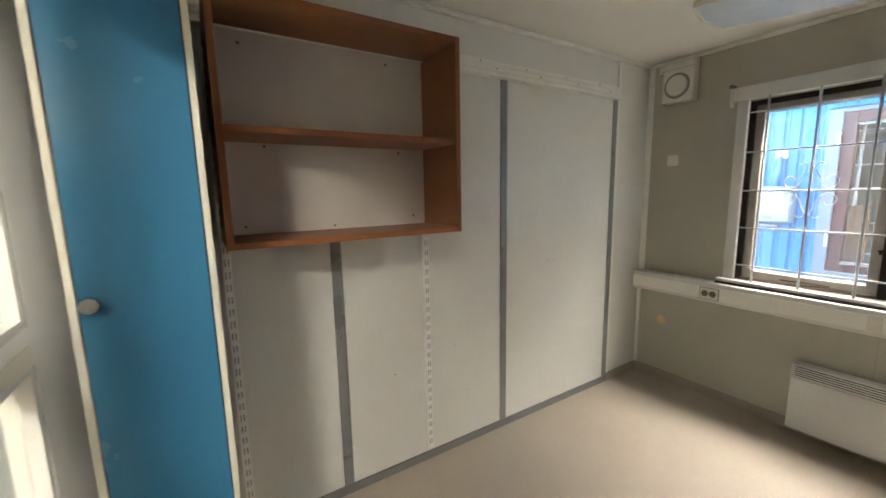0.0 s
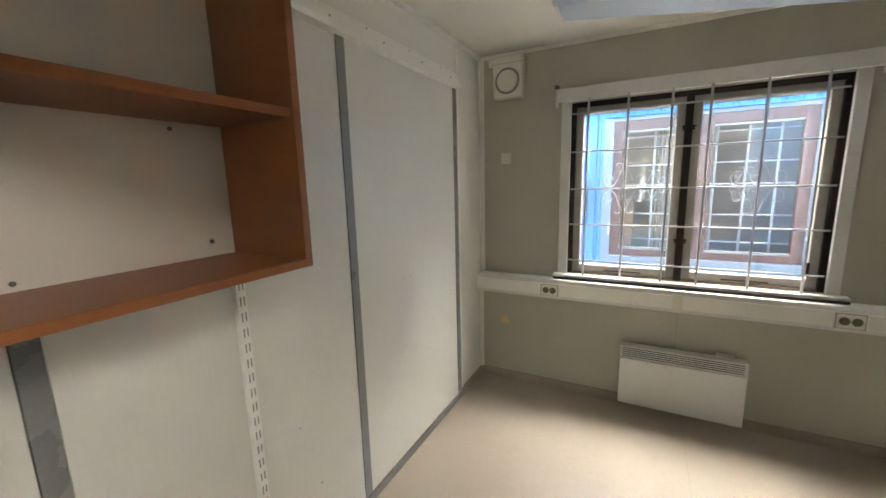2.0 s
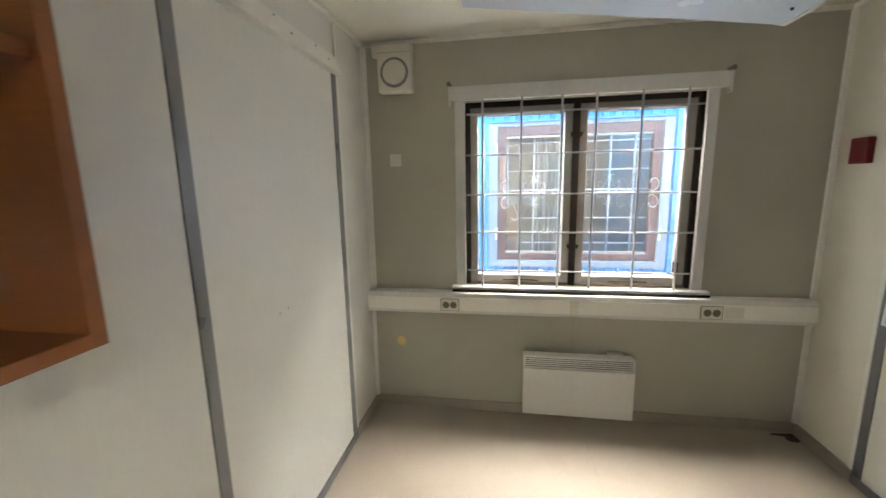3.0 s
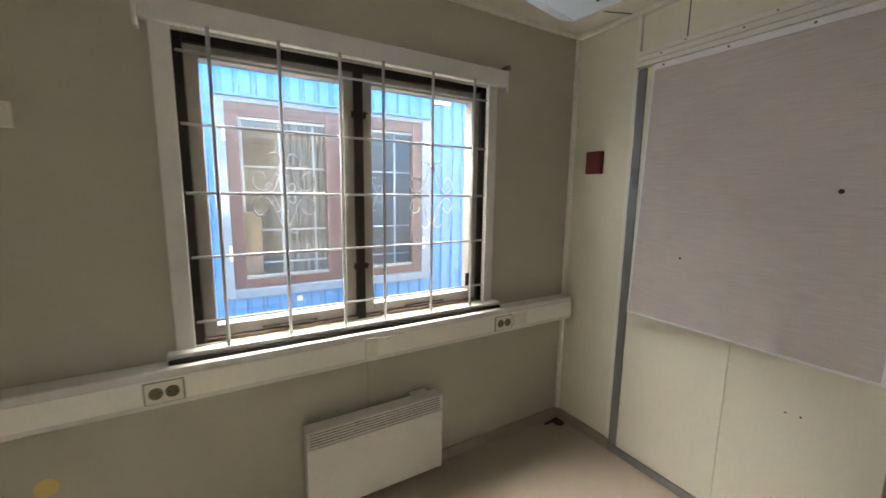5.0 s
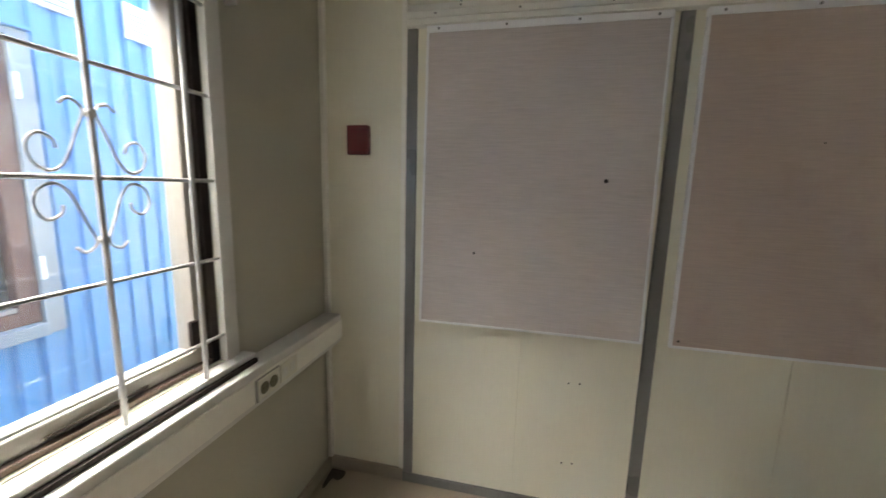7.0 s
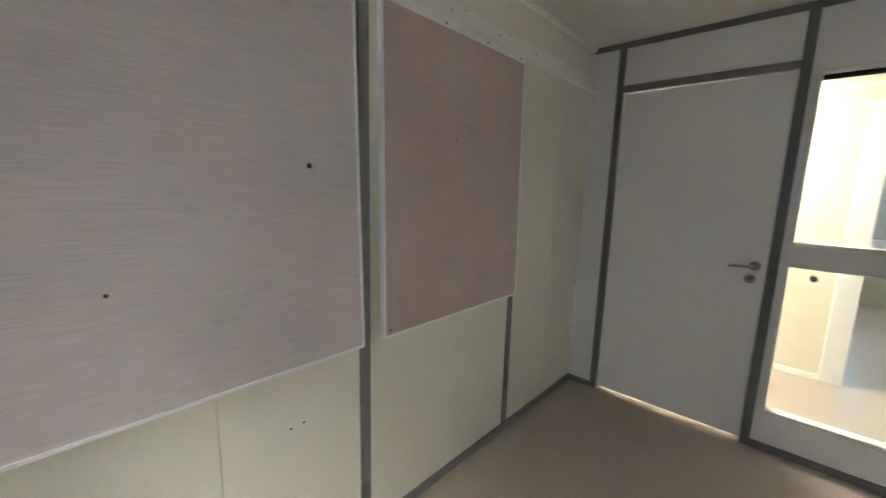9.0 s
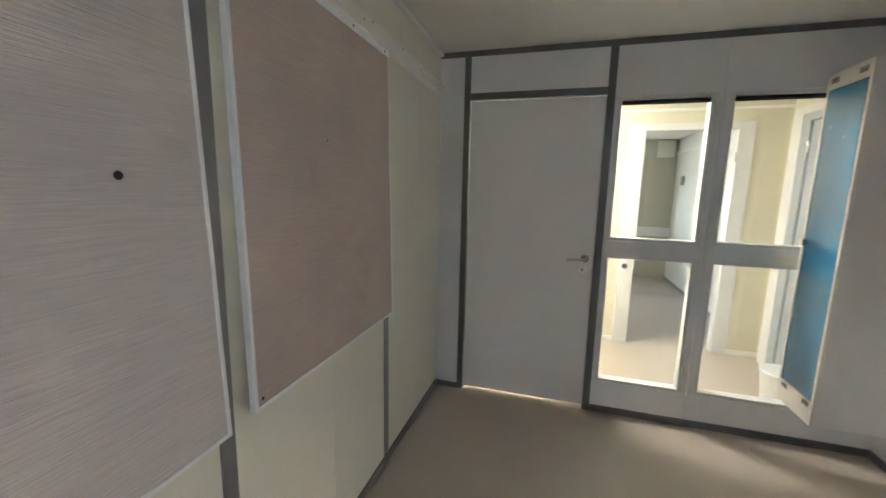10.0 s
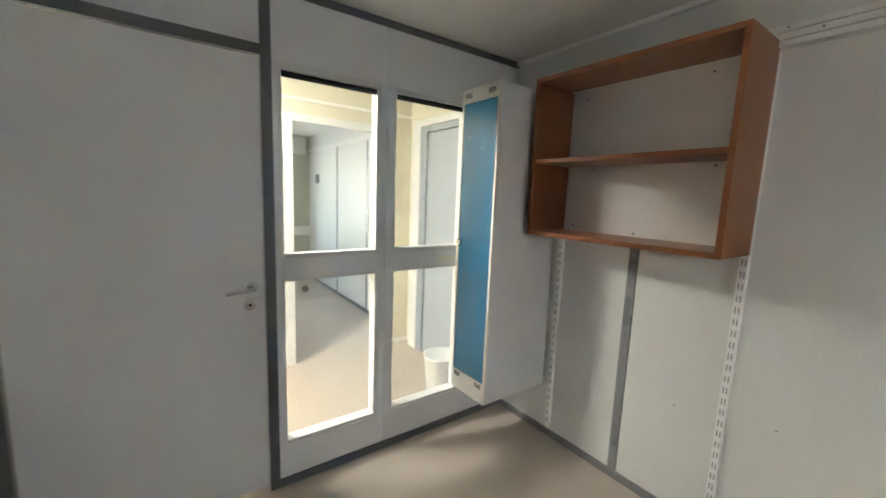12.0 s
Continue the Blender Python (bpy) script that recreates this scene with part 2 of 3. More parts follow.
ceiling = structure("ceiling", box((-0.1, -4.95, H), (6.0, L + 0.12, H + 0.08)), CEIL, "cream white painted board ceiling", "ceiling")
structure("roof", box((-0.2, -5.0, H + 0.08), (6.1, L + 0.16, H + 0.28)), ROOF, "dark felt roof over the cabin", "roof")

# north wall, open for the window
bm = bmesh.new()
for a, b in (((-0.1, 0), (WX0, H)), ((WX1, 0), (W + 0.1, H)), ((WX0, 0), (WX1, WZ0)), ((WX0, WZ1), (WX1, H))):
    bx(bm, (a[0], L, a[1]), (b[0], L + 0.12, b[1]))
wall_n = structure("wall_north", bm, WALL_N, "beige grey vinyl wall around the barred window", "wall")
cb = bmesh.new()
cyl(cb, (0.19, L + 0.001, 0.467), (0.19, L - 0.0015, 0.467), 0.032, seg=28)
part("glue_spot", cb, YELLOW, wall_n, "round yellowed glue spot on the wall")
part("wall_joint", box((1.30, L - 0.0012, 0.066), (1.3025, L, 0.70)), COVE, wall_n)

for name, x0, x1, material, label in (
    ("wall_west", -0.1, -0.01, WALL_W, "pale grey panelled wall with dark cover strips"),
    ("wall_east", W + 0.01, W + 0.1, WALL_E, "cream panelled wall with grey cover strips"),
):
    wall = structure(name, box((x0, -0.05, 0), (x1, L, H)), material, label, "wall")
    west = name == "wall_west"
    fx, sgn = (0.0, 1) if west else (W, -1)
    back = x1 if west else x0

    def slab(pname, y0, y1, z0, z1, proud, m, parent=wall, bevel=0.0, lab=""):
        xs = sorted((back, fx + sgn * proud))
        return part(pname, box((xs[0], y0, z0), (xs[1], y1, z1), bevel), m, parent, lab)

    marks = (0.884, 1.875, 2.892)
    edges = [0.0] + [e for s in marks for e in (s - 0.024, s + 0.024)] + [L]
    if not west:
        edges[-2] = 2.915
    for y0, y1 in zip(edges[::2], edges[1::2]):
        mids = [y0, y1] if west or y1 - y0 < 0.6 else [y0, (y0 + y1) / 2, y1]
        for a, b in zip(mids, mids[1:]):
            slab("panel", a + 0.0008, b - 0.0008, 0.045 if b < 2.95 else 0.065, 2.075 if b < 2.95 else 2.33, 0.0, material, bevel=0.0015)
    for a, b in (((0.0, 2.905),) if west else ((0.0, 0.69), (0.693, 1.69), (1.693, 2.69), (2.695, 2.905))):
        slab("upper_panel", a, b, 2.16, 2.33, 0.0, material, bevel=0.0015)
    for s in marks:
        slab("cover_strip", s - 0.023, s + 0.023, 0.045, 2.075, 0.004, STRIP, bevel=0.0012, lab="satin grey cover strip")
    slab("skirting", 0.0, 2.915, 0.0, 0.045, 0.010, SKIRT, bevel=0.003)
    slab("cove", 2.917, L - 0.012, 0.0, 0.065, 0.010, COVE, bevel=0.003)
    for z0, z1, out in ((2.075, 2.097, 0.040), (2.103, 2.129, 0.028), (2.135, 2.158, 0.016)):
        # grey strips put the shade of the rail's grooves into colour
        if z1 < 2.15:
            slab("groove_shade", 0.0, 2.908, z1 + 0.0002, z1 + 0.0058, 0.004, SKIRT)
        slab("upper_rail", 0.0, 2.908, z0, z1, out, TRIM, bevel=0.002, lab="off-white hanging rail with screws")
    slab("vertical_trim", 2.912, 2.935, 0.065, 2.33, 0.008, TRIM, bevel=0.003)
    slab("corner_trim", L - 0.022, L, 0.065, 2.33, 0.022, TRIM, bevel=0.004)
    slab("ceiling_trim", 0.0, L, 2.331, H, 0.020, TRIM, bevel=0.004)
    for i in range(9):
        y = 0.15 + 0.33 * i
        x = fx + sgn * 0.028
        part("screw", cyl(bmesh.new(), (x - 0.001, y, 2.117), (x + sgn * 0.0025, y, 2.117), 0.0045, seg=10), SLOT, wall)
        x = fx + sgn * 0.016
        part("screw", cyl(bmesh.new(), (x - 0.001, y - 0.1, 2.147), (x + sgn * 0.0025, y - 0.1, 2.147), 0.004, seg=10), SLOT, wall)
    if not west:
        slab("dark_joint", 2.6905, 2.6945, 2.16, 2.33, 0.001, STRIP_D)
        for y, z in ((2.172, 0.622), (2.127, 0.625), (2.175, 0.241), (2.131, 0.246)):
            part("screw_hole", cyl(bmesh.new(), (W + 0.002, y, z), (W - 0.001, y, z), 0.004, seg=8), DARK, wall)
part("cove", box((0.0, L - 0.012, 0), (W, L, 0.066), 0.003), COVE, wall_n)
part("ceiling_trim", box((0.021, L - 0.018, 2.331), (W - 0.021, L, H), 0.004), TRIM, wall_n)

for y, z in ((1.52, 0.62), (1.60, 0.33), (1.15, 0.55), (2.25, 1.02), (2.31, 1.02)):
    part("screw_hole", cyl(bmesh.new(), (-0.002, y, z), (0.001, y, z), 0.0035, seg=8), SKIRT, bpy.data.objects["wall_west"])

# south partition: door bay and glazed bay
wall_s = structure("wall_south", box((2.435, -0.08, 0.04), (W, 0, 2.32)), WALL_S, "light grey partition with dark cover strips and glazing", "wall")


def south(name, x0, x1, z0, z1, proud, m, label="", bevel=0.0015, back=-0.08):
    return part(name, box((x0, back, z0), (x1, proud, z1), bevel), m, wall_s, label)


south("cover_strip", 0.0, W, 2.32, H, 0.008, STRIP_D, "dark grey cover strip under the ceiling")
south("cover_strip", 2.393, 2.434, 0.0, 2.32, 0.008, STRIP_D)
south("cover_strip", 1.506, 1.550, 0.0, 2.32, 0.008, STRIP_D)
south("cover_strip", 1.5505, 2.3925, 2.048, 2.092, 0.008, STRIP_D)
south("panel", 1.5505, 2.3925, 2.0925, 2.3195, 0.0, WALL_S)
south("skirting", 2.4345, W - 0.011, 0.0, 0.04, 0.010, STRIP_D)
south("skirting", 0.011, 1.5055, 0.0, 0.042, 0.010, STRIP_D)
G = ((0.978, 1.484), (0.395, 0.902))
GZ = ((0.215, 1.072), (1.165, 2.035))
south("panel", 0.942, 1.5055, 0.0425, GZ[0][0], 0.0, WALL_S)
south("panel", 0.0, 0.940, 0.0425, GZ[0][0], 0.0, WALL_S)
south("panel", 0.942, 1.5055, GZ[1][1], 2.3195, 0.0, WALL_S)
south("panel", 0.0, 0.940, GZ[1][1], 2.3195, 0.0, WALL_S)
south("stile", 1.4845, 1.5055, GZ[0][0], GZ[1][1], 0.0, WALL_S)
south("stile", 0.942, 0.9775, GZ[0][0], GZ[1][1], 0.0, WALL_S)
south("stile", 0.9025, 0.940, GZ[0][0], GZ[1][1], 0.0, WALL_S)
south("stile", 0.0, 0.3945, GZ[0][0], GZ[1][1], 0.0, WALL_S)
for (x0, x1) in G:
    south("crossrail", x0, x1, GZ[0][1], GZ[1][0], 0.004, WALL_S)
    for z0, z1 in GZ:
        t = 0.02
        bm = bmesh.new()
        for a, b in (((x0, z0), (x0 + t, z1)), ((x1 - t, z0), (x1, z1)), ((x0 + t, z0), (x1 - t, z0 + t)), ((x0 + t, z1 - t), (x1 - t, z1))):
            bx(bm, (a[0], -0.072, a[1]), (b[0], -0.004, b[1]), 0.002)
        part("glazing_bead", bm, WHITE, wall_s, "white painted glazing bead")
        pane("glass_pane", (x0 + t, -0.042, z0 + t), (x1 - t, -0.036, z1 - t), wall_s)
part("round_plug", cyl(bmesh.new(), (1.362, -0.036, 1.003), (1.362, -0.028, 1.003), 0.017, seg=20), SLOT, wall_s, "round grey plug on the pane", True)
south("yellowed_tape", 0.42, 0.60, 1.082, 1.125, 0.0055, LOCKER_F, "strip of yellowed tape on the crossrail", 0.0, 0.003)
for x0, x1 in G:
    blind = thing("roller_blind", "rolled-up black blind at the top of an inner window", "blind", group="roller blinds over the inner windows")
    part("roll", cyl(bmesh.new(), (x0 + 0.024, -0.02, 1.998), (x1 - 0.024, -0.02, 1.998), 0.013, seg=20), DARK, blind, "black rolled cloth", True)
    part("head_rail", box((x0 + 0.022, -0.034, 2.011), (x1 - 0.022, -0.006, 2.0145), 0.001), ALU, blind)
    part("end_cap", box((x0 + 0.021, -0.033, 1.984), (x0 + 0.0235, -0.006, 2.0105)), STRIP_D, blind)

# entrance door
door = tagged(ob_of("door_1", box((1.556, -0.05, 0.026), (2.387, -0.006, 2.042), 0.002), DOOR), "closed light grey laminate door with a chrome lever", "door", kind="structure")
# white strip imitates the slit of corridor light beside the door
part("light_slit", box((1.5515, -0.05, 0.0), (1.5555, 0.002, 2.047)), WHITE, wall_s, "white strip imitating light leaking past the door")
hb = bmesh.new()
cyl(hb, (1.604, -0.006, 1.038), (1.604, 0.004, 1.038), 0.026, seg=28)
handle = part("door_handle", hb, CHROME, door, "polished chrome lever handle", True)
lever = tube(bmesh.new(), curl([(1.604, 0.0, 1.038), (1.604, 0.035, 1.038), (1.612, 0.048, 1.038), (1.64, 0.05, 1.037), (1.70, 0.048, 1.033), (1.715, 0.044, 1.030)], 4), 0.0085, 10)
part("lever", lever, CHROME, handle, "", True)
lk = part("lock_rosette", cyl(bmesh.new(), (1.617, -0.006, 0.963), (1.617, 0.005, 0.963), 0.025, seg=28), CHROME, door, "round chrome lock rosette", True)
part("keyhole", box((1.611, 0.004, 0.958), (1.623, 0.0065, 0.969), 0.001), DARK, lk)

# ---- window with its bars ----
window = tagged(ob_of("window_1", box((WX0, L + 0.012, WZ0), (WX0 + 0.03, L + 0.10, WZ1), 0.003), BROWN), "two-light window with dark brown frame and white bars", "window", kind="structure")
for a, b in (((WX1 - 0.03, WZ0), (WX1, WZ1)), ((1.265, WZ0), (1.303, WZ1)), ((WX0 + 0.03, WZ0), (1.265, WZ0 + 0.016)), ((1.303, WZ0), (WX1 - 0.03, WZ0 + 0.016)),
             ((WX0 + 0.03, WZ1 - 0.03), (1.265, WZ1)), ((1.303, WZ1 - 0.03), (WX1 - 0.03, WZ1))):
    part("window_frame", box((a[0], L + 0.012, a[1]), (b[0], L + 0.10, b[1]), 0.003), WORN if b[1] < 1 else BROWN, window)
for x0, x1 in ((WX0 + 0.031, 1.264), (1.304, WX1 - 0.031)):
    z0, z1, t = WZ0 + 0.017, WZ1 - 0.031, 0.044
    bm = bmesh.new()
    for a, b in (((x0, z0), (x0 + t, z1)), ((x1 - t, z0), (x1, z1)), ((x0 + t, z0), (x1 - t, z0 + t)), ((x0 + t, z1 - t), (x1 - t, z1))):
        bx(bm, (a[0], L + 0.026, a[1]), (b[0], L + 0.095, b[1]), 0.004)
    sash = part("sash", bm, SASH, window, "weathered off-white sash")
    pane("glass_pane", (x0 + t - 0.002, L + 0.068, z0 + t - 0.002), (x1 - t + 0.002, L + 0.072, z1 - t + 0.002), window, HAZY)
    part("stay", tube(bmesh.new(), [(x0 + 0.2, L + 0.021, z0 + 0.012), (x0 + 0.36, L + 0.016, z0 + 0.016), (x0 + 0.42, L + 0.022, z0 + 0.012)], 0.004), BROWN, window, "thin metal casement stay")
for z in (1.12, 1.78):
    for x in (1.259, 1.309):
        c = part("catch", box((x - 0.005, L + 0.004, z - 0.013), (x + 0.005, L + 0.03, z + 0.013), 0.002), BROWN, window, "dark metal catch")
        part("catch_lever", box((x - 0.012, L + 0.0, z + 0.004), (x + 0.012, L + 0.005, z + 0.010), 0.0015), BROWN, c)
part("catch", box((1.86, L + 0.012, 0.955), (1.888, L + 0.0265, 1.03), 0.003), BROWN, window, "dark metal catch")
for x0, x1 in ((0.575, WX0 + 0.001), (WX1 - 0.001, 2.012)):
    part("casing", box((x0, L - 0.014, WZ0 - 0.002), (x1, L + 0.012, 1.992), 0.003), WHITE, window, "white painted window casing")
part("window_sill", box((0.548, L - 0.048, 0.850), (2.045, L + 0.012, 0.868), 0.004), WHITE, window, "white painted sill board")
# dark strip in place of the shade that the sill casts below it
part("sill_shade", box((0.552, L - 0.058, 0.8355), (2.041, L + 0.0, 0.8496)), BROWN, window)
part("valance", box((0.552, L - 0.032, 1.993), (2.048, L - 0.0005, 2.073), 0.003), WHITE, window, "white painted board over the window")
for x, s in ((0.546, 1), (2.053, -1)):
    br = part("blind_bracket", box((x - 0.006, L - 0.04, 1.962), (x + 0.006, L, 2.074), 0.002), WHITE, window, "white blind bracket")
    part("bracket_pin", cyl(bmesh.new(), (x, L - 0.046, 2.084), (x, L - 0.002, 2.084), 0.013, seg=14), STRIP_D, br)


def grille(xs, y, z0, z1, zs, xa, xb, name, label, r=0.0052, size=1.0, paint=BARS):
    g = thing(name, label, "window bars")
    for x in xs:
        part("upright_bar", tube(bmesh.new(), [(x, y - 0.008, z0), (x, y - 0.008, z1)], r * 1.25), paint, g, smooth=True)
    for z in zs:
        part("cross_bar", tube(bmesh.new(), [(xa, y + 0.003, z), (xb, y + 0.003, z)], r), paint, g, smooth=True)
    zm = zs[2]
    for x in (xs[1], xs[4]):
        bm = bmesh.new()
        for sx in (-1, 1):
            for sz in (-1, 1):
                arm = curl2([(0.052, 0.142), (0.034, 0.155), (0.012, 0.136), (0.028, 0.092), (0.05, 0.035), (0.075, 0.012), (0.104, 0.025), (0.112, 0.058), (0.094, 0.082), (0.07, 0.072), (0.066, 0.055)], 4)
                tube(bm, [(x + sx * size * p[0], y - 0.004, zm + sz * size * p[1]) for p in arm], 0.0032, 6)
        for sz in (-1, 1):
            cyl(bm, (x, y - 0.016, zm + sz * size * 0.132), (x, y + 0.002, zm + sz * size * 0.132), 0.008, seg=12)
        part("scroll_ornament", bm, paint, g, "curled wrought scroll ornament", True)
    return g


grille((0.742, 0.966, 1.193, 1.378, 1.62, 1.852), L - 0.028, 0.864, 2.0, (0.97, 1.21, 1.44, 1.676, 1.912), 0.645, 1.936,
       "window_bars", "white steel window bars coloured backlit grey, with scroll ornaments")

# ---- things of the room ----
trunk = thing("cable_trunking", "off-white cable trunking along the wall below the window", "cable trunking")
part("body", box((0.003, 3.222, 0.700), (W - 0.024, L, 0.835), 0.005), WHITE, trunk)
part("lid", box((0.004, 3.216, 0.722), (1.262, 3.2235, 0.806), 0.002), TRIM, trunk)
part("lid", box((1.317, 3.216, 0.722), (W - 0.026, 3.2235, 0.806), 0.002), TRIM, trunk)
part("joint_cover", box((1.263, 3.213, 0.716), (1.316, 3.2235, 0.812), 0.002), LOCKER_F, trunk, "yellowed joint cover")
part("end_cap", box((0.0005, 3.219, 0.697), (0.0028, L, 0.838)), PLASTIC, trunk)


def socket(x0, x1):
    s = thing("power_socket", "cream double power socket set in the trunking", "socket", group="sockets in the trunking")
    part("surround", box((x0 - 0.006, 3.2125, 0.721), (x1 + 0.006, 3.216, 0.801), 0.001), SLOT, s)
    part("plate", box((x0, 3.208, 0.725), (x1, 3.2124, 0.797), 0.003), PLASTIC, s)
    for k in (0.28, 0.72):
        x = x0 + (x1 - x0) * k
        o = part("outlet", cyl(bmesh.new(), (x, 3.2085, 0.761), (x, 3.2065, 0.761), 0.021, seg=24), OLIVE, s, "dark olive outlet", True)
        part("recess", cyl(bmesh.new(), (x, 3.207, 0.761), (x, 3.2060, 0.761), 0.0175, seg=24), OLIVE, o)
        for dx in (-0.009, 0.009):
            part("pin_hole", cyl(bmesh.new(), (x + dx, 3.2062, 0.761), (x + dx, 3.2055, 0.761), 0.0028, seg=8), DARK, o)


socket(0.485, 0.592)
socket(1.985, 2.092)
bp = thing("blank_plate", "cream blank cover plate set in the trunking", "cover plate")
part("plate", box((2.105, 3.211, 0.728), (2.205, 3.2155, 0.797), 0.002), PLASTIC, bp)
part("insert", box((2.115, 3.2095, 0.745), (2.145, 3.2108, 0.78), 0.0005), WHITE, bp)
part("insert", box((2.16, 3.2095, 0.745), (2.19, 3.2108, 0.78), 0.0005), WHITE, bp)

heater = thing("panel_heater", "white electric panel heater hung low on the wall", "heater")
part("body", box((0.998, 3.222, 0.056), (1.657, 3.285, 0.447), 0.006), WHITE, heater)
part("front_panel", box((0.996, 3.211, 0.054), (1.659, 3.2225, 0.366), 0.004), WHITE, heater)
part("grille_recess", box((1.012, 3.2195, 0.370), (1.643, 3.2218, 0.440)), DARK, heater, "dark air slot")
for i in range(6):
    z = 0.372 + i * 0.0128
    part("slat", box((1.010, 3.212, z), (1.645, 3.2195, z + 0.0062), 0.001), WHITE, heater)
for x in (0.996, 1.645):
    part("grille_edge", box((x, 3.211, 0.367), (x + 0.014, 3.2215, 0.449), 0.002), WHITE, heater)
part("grille_edge", box((1.0105, 3.211, 0.445), (1.6445, 3.2215, 0.449), 0.0015), WHITE, heater)
part("thermostat", box((1.51, 3.255, 0.447), (1.60, 3.30, 0.459), 0.003), WHITE, heater, "white thermostat housing")
for x in (1.10, 1.55):
    part("wall_bracket", box((x - 0.02, 3.285, 0.09), (x + 0.02, L, 0.42)), STRIP, heater)

fan = thing("extractor_fan", "cream plastic extractor fan in the ceiling corner", "fan")
part("housing", box((0.126, 3.228, 2.05), (0.335, L, 2.325), 0.014), PLASTIC, fan)
part("seam", box((0.128, 3.2272, 2.268), (0.333, 3.229, 2.2705)), COVE, fan)
part("ring", cyl(bmesh.new(), (0.2305, 3.229, 2.158), (0.2305, 3.2255, 2.158), 0.084, seg=48), STRIP, fan, "dark gap round the disc", True)
part("disc", cyl(bmesh.new(), (0.2305, 3.2275, 2.158), (0.2305, 3.216, 2.158), 0.070, 0.066, seg=48), PLASTIC, fan, "", True)
part("cable_box", box((0.085, 3.262, 2.262), (0.1255, L, 2.318), 0.004), PLASTIC, fan, "small cream cable box")
switch = thing("light_switch", "cream plastic rocker switch on the beige wall", "switch")
part("plate", box((0.164, 3.294, 1.624), (0.236, L, 1.698), 0.004), LOCKER_F, switch)
part("rocker", box((0.180, 3.289, 1.636), (0.222, 3.295, 1.684), 0.003), PLASTIC, switch)
conduit = thing("wall_conduit", "thin white cable conduit in the wall corner", "conduit")
part("pipe", box((0.024, L - 0.014, 0.84), (0.036, L, 2.33), 0.003), TRIM, conduit)

alarm = thing("alarm_box", "small dark red plastic box on the panel wall", "alarm box")
part("case", box((W - 0.034, 3.078, 1.57), (W, 3.176, 1.694), 0.005), RED, alarm)
part("cover", box((W - 0.038, 3.088, 1.582), (W - 0.0345, 3.166, 1.682), 0.0015), RED, alarm)


def pinboard(y0, y1, z0, z1, lean, cloth, label, holes):
    """A cloth board in a thin metal edge, screwed at the top and standing off the wall at the foot."""
    b = thing("pinboard", label, "pinboard", group="pinboards on the panel wall")
    x0, t = W - 0.026, 0.011

    def leaned(bm):
        for v in bm.verts:
            v.co.x -= lean * (z1 - v.co.z) / (z1 - z0)
        return bm

    part("cloth", leaned(box((x0 + 0.003, y0 + t, z0 + t), (x0 + 0.019, y1 - t, z1 - 0.027))), cloth, b)
    for a, c in (((y0, z0), (y0 + t, z1 - 0.0275)), ((y1 - t, z0), (y1, z1 - 0.0275)), ((y0 + t, z0), (y1 - t, z0 + t))):
        part("edge_strip", leaned(box((x0, a[0], a[1]), (x0 + 0.022, c[0], c[1]), 0.002)), ALU, b, "white metal edge strip")
    part("top_strip", leaned(box((x0 - 0.001, y0, z1 - 0.027), (W - 0.0005, y1, z1), 0.002)), ALU, b, "white top strip with screws")
    for k in range(4):
        y = y0 + 0.05 + k * (y1 - y0 - 0.1) / 3
        part("screw", cyl(bmesh.new(), (x0, y, z1 - 0.013), (x0 - 0.004, y, z1 - 0.013), 0.005, seg=10), STRIP, b)
    for y, z, rad in holes:
        part("hole", leaned(cyl(bmesh.new(), (x0 + 0.004, y, z), (x0 + 0.0022, y, z), rad, seg=10)), DARK, b, "torn dark hole")
    return b


pinboard(1.925, 2.824, 0.857, 2.0735, 0.047, FABRIC, "grey mauve woven pinboard with white metal edge",
         ((2.104, 1.477, 0.0085), (2.595, 1.172, 0.005)))
pinboard(0.900, 1.820, 0.846, 2.0735, 0.022, FABRIC_2, "pinkish brown stained pinboard with white metal edge",
         ((1.79, 0.875, 0.005), (1.42, 1.62, 0.003)))

# locker hung on the wall
LY0, LY1, LZ0, LZ1, LX = 0.106, 0.406, 0.336, 2.066, 0.53
locker = thing("locker", "grey steel locker with blue door hung on the wall", "locker")
part("body", box((0.03, LY0, LZ0), (LX - 0.012, LY1, LZ1), 0.003), LOCKER, locker)
bm = bmesh.new()
DY0, DY1, DZ0, DZ1 = LY0 + 0.016, LY1 - 0.016, LZ0 + 0.118, LZ1 - 0.075
for a, b in (((LY0, LZ0), (DY0, LZ1)), ((DY1, LZ0), (LY1, LZ1)), ((DY0, LZ0), (DY1, DZ0)), ((DY0, DZ1), (DY1, LZ1))):
    bx(bm, (LX - 0.012, a[0], a[1]), (LX, b[0], b[1]), 0.0015)
part("front_frame", bm, LOCKER_F, locker, "ivory painted front frame")
part("door_gap", box((LX - 0.0118, DY0, DZ0), (LX - 0.009, DY1, DZ1)), DARK, locker)
ldoor = part("door", box((LX - 0.009, DY0 + 0.003, DZ0 + 0.003), (LX - 0.001, DY1 - 0.003, DZ1 - 0.003), 0.002), BLUE, locker, "blue painted steel door")
kb = bmesh.new()
cyl(kb, (LX - 0.001, LY0 + 0.042, 1.228), (LX + 0.010, LY0 + 0.042, 1.228), 0.011, seg=20)
cyl(kb, (LX + 0.010, LY0 + 0.042, 1.228), (LX + 0.026, LY0 + 0.042, 1.228), 0.021, 0.019, seg=8)
part("knob", kb, CHROME, ldoor, "faceted chrome knob")
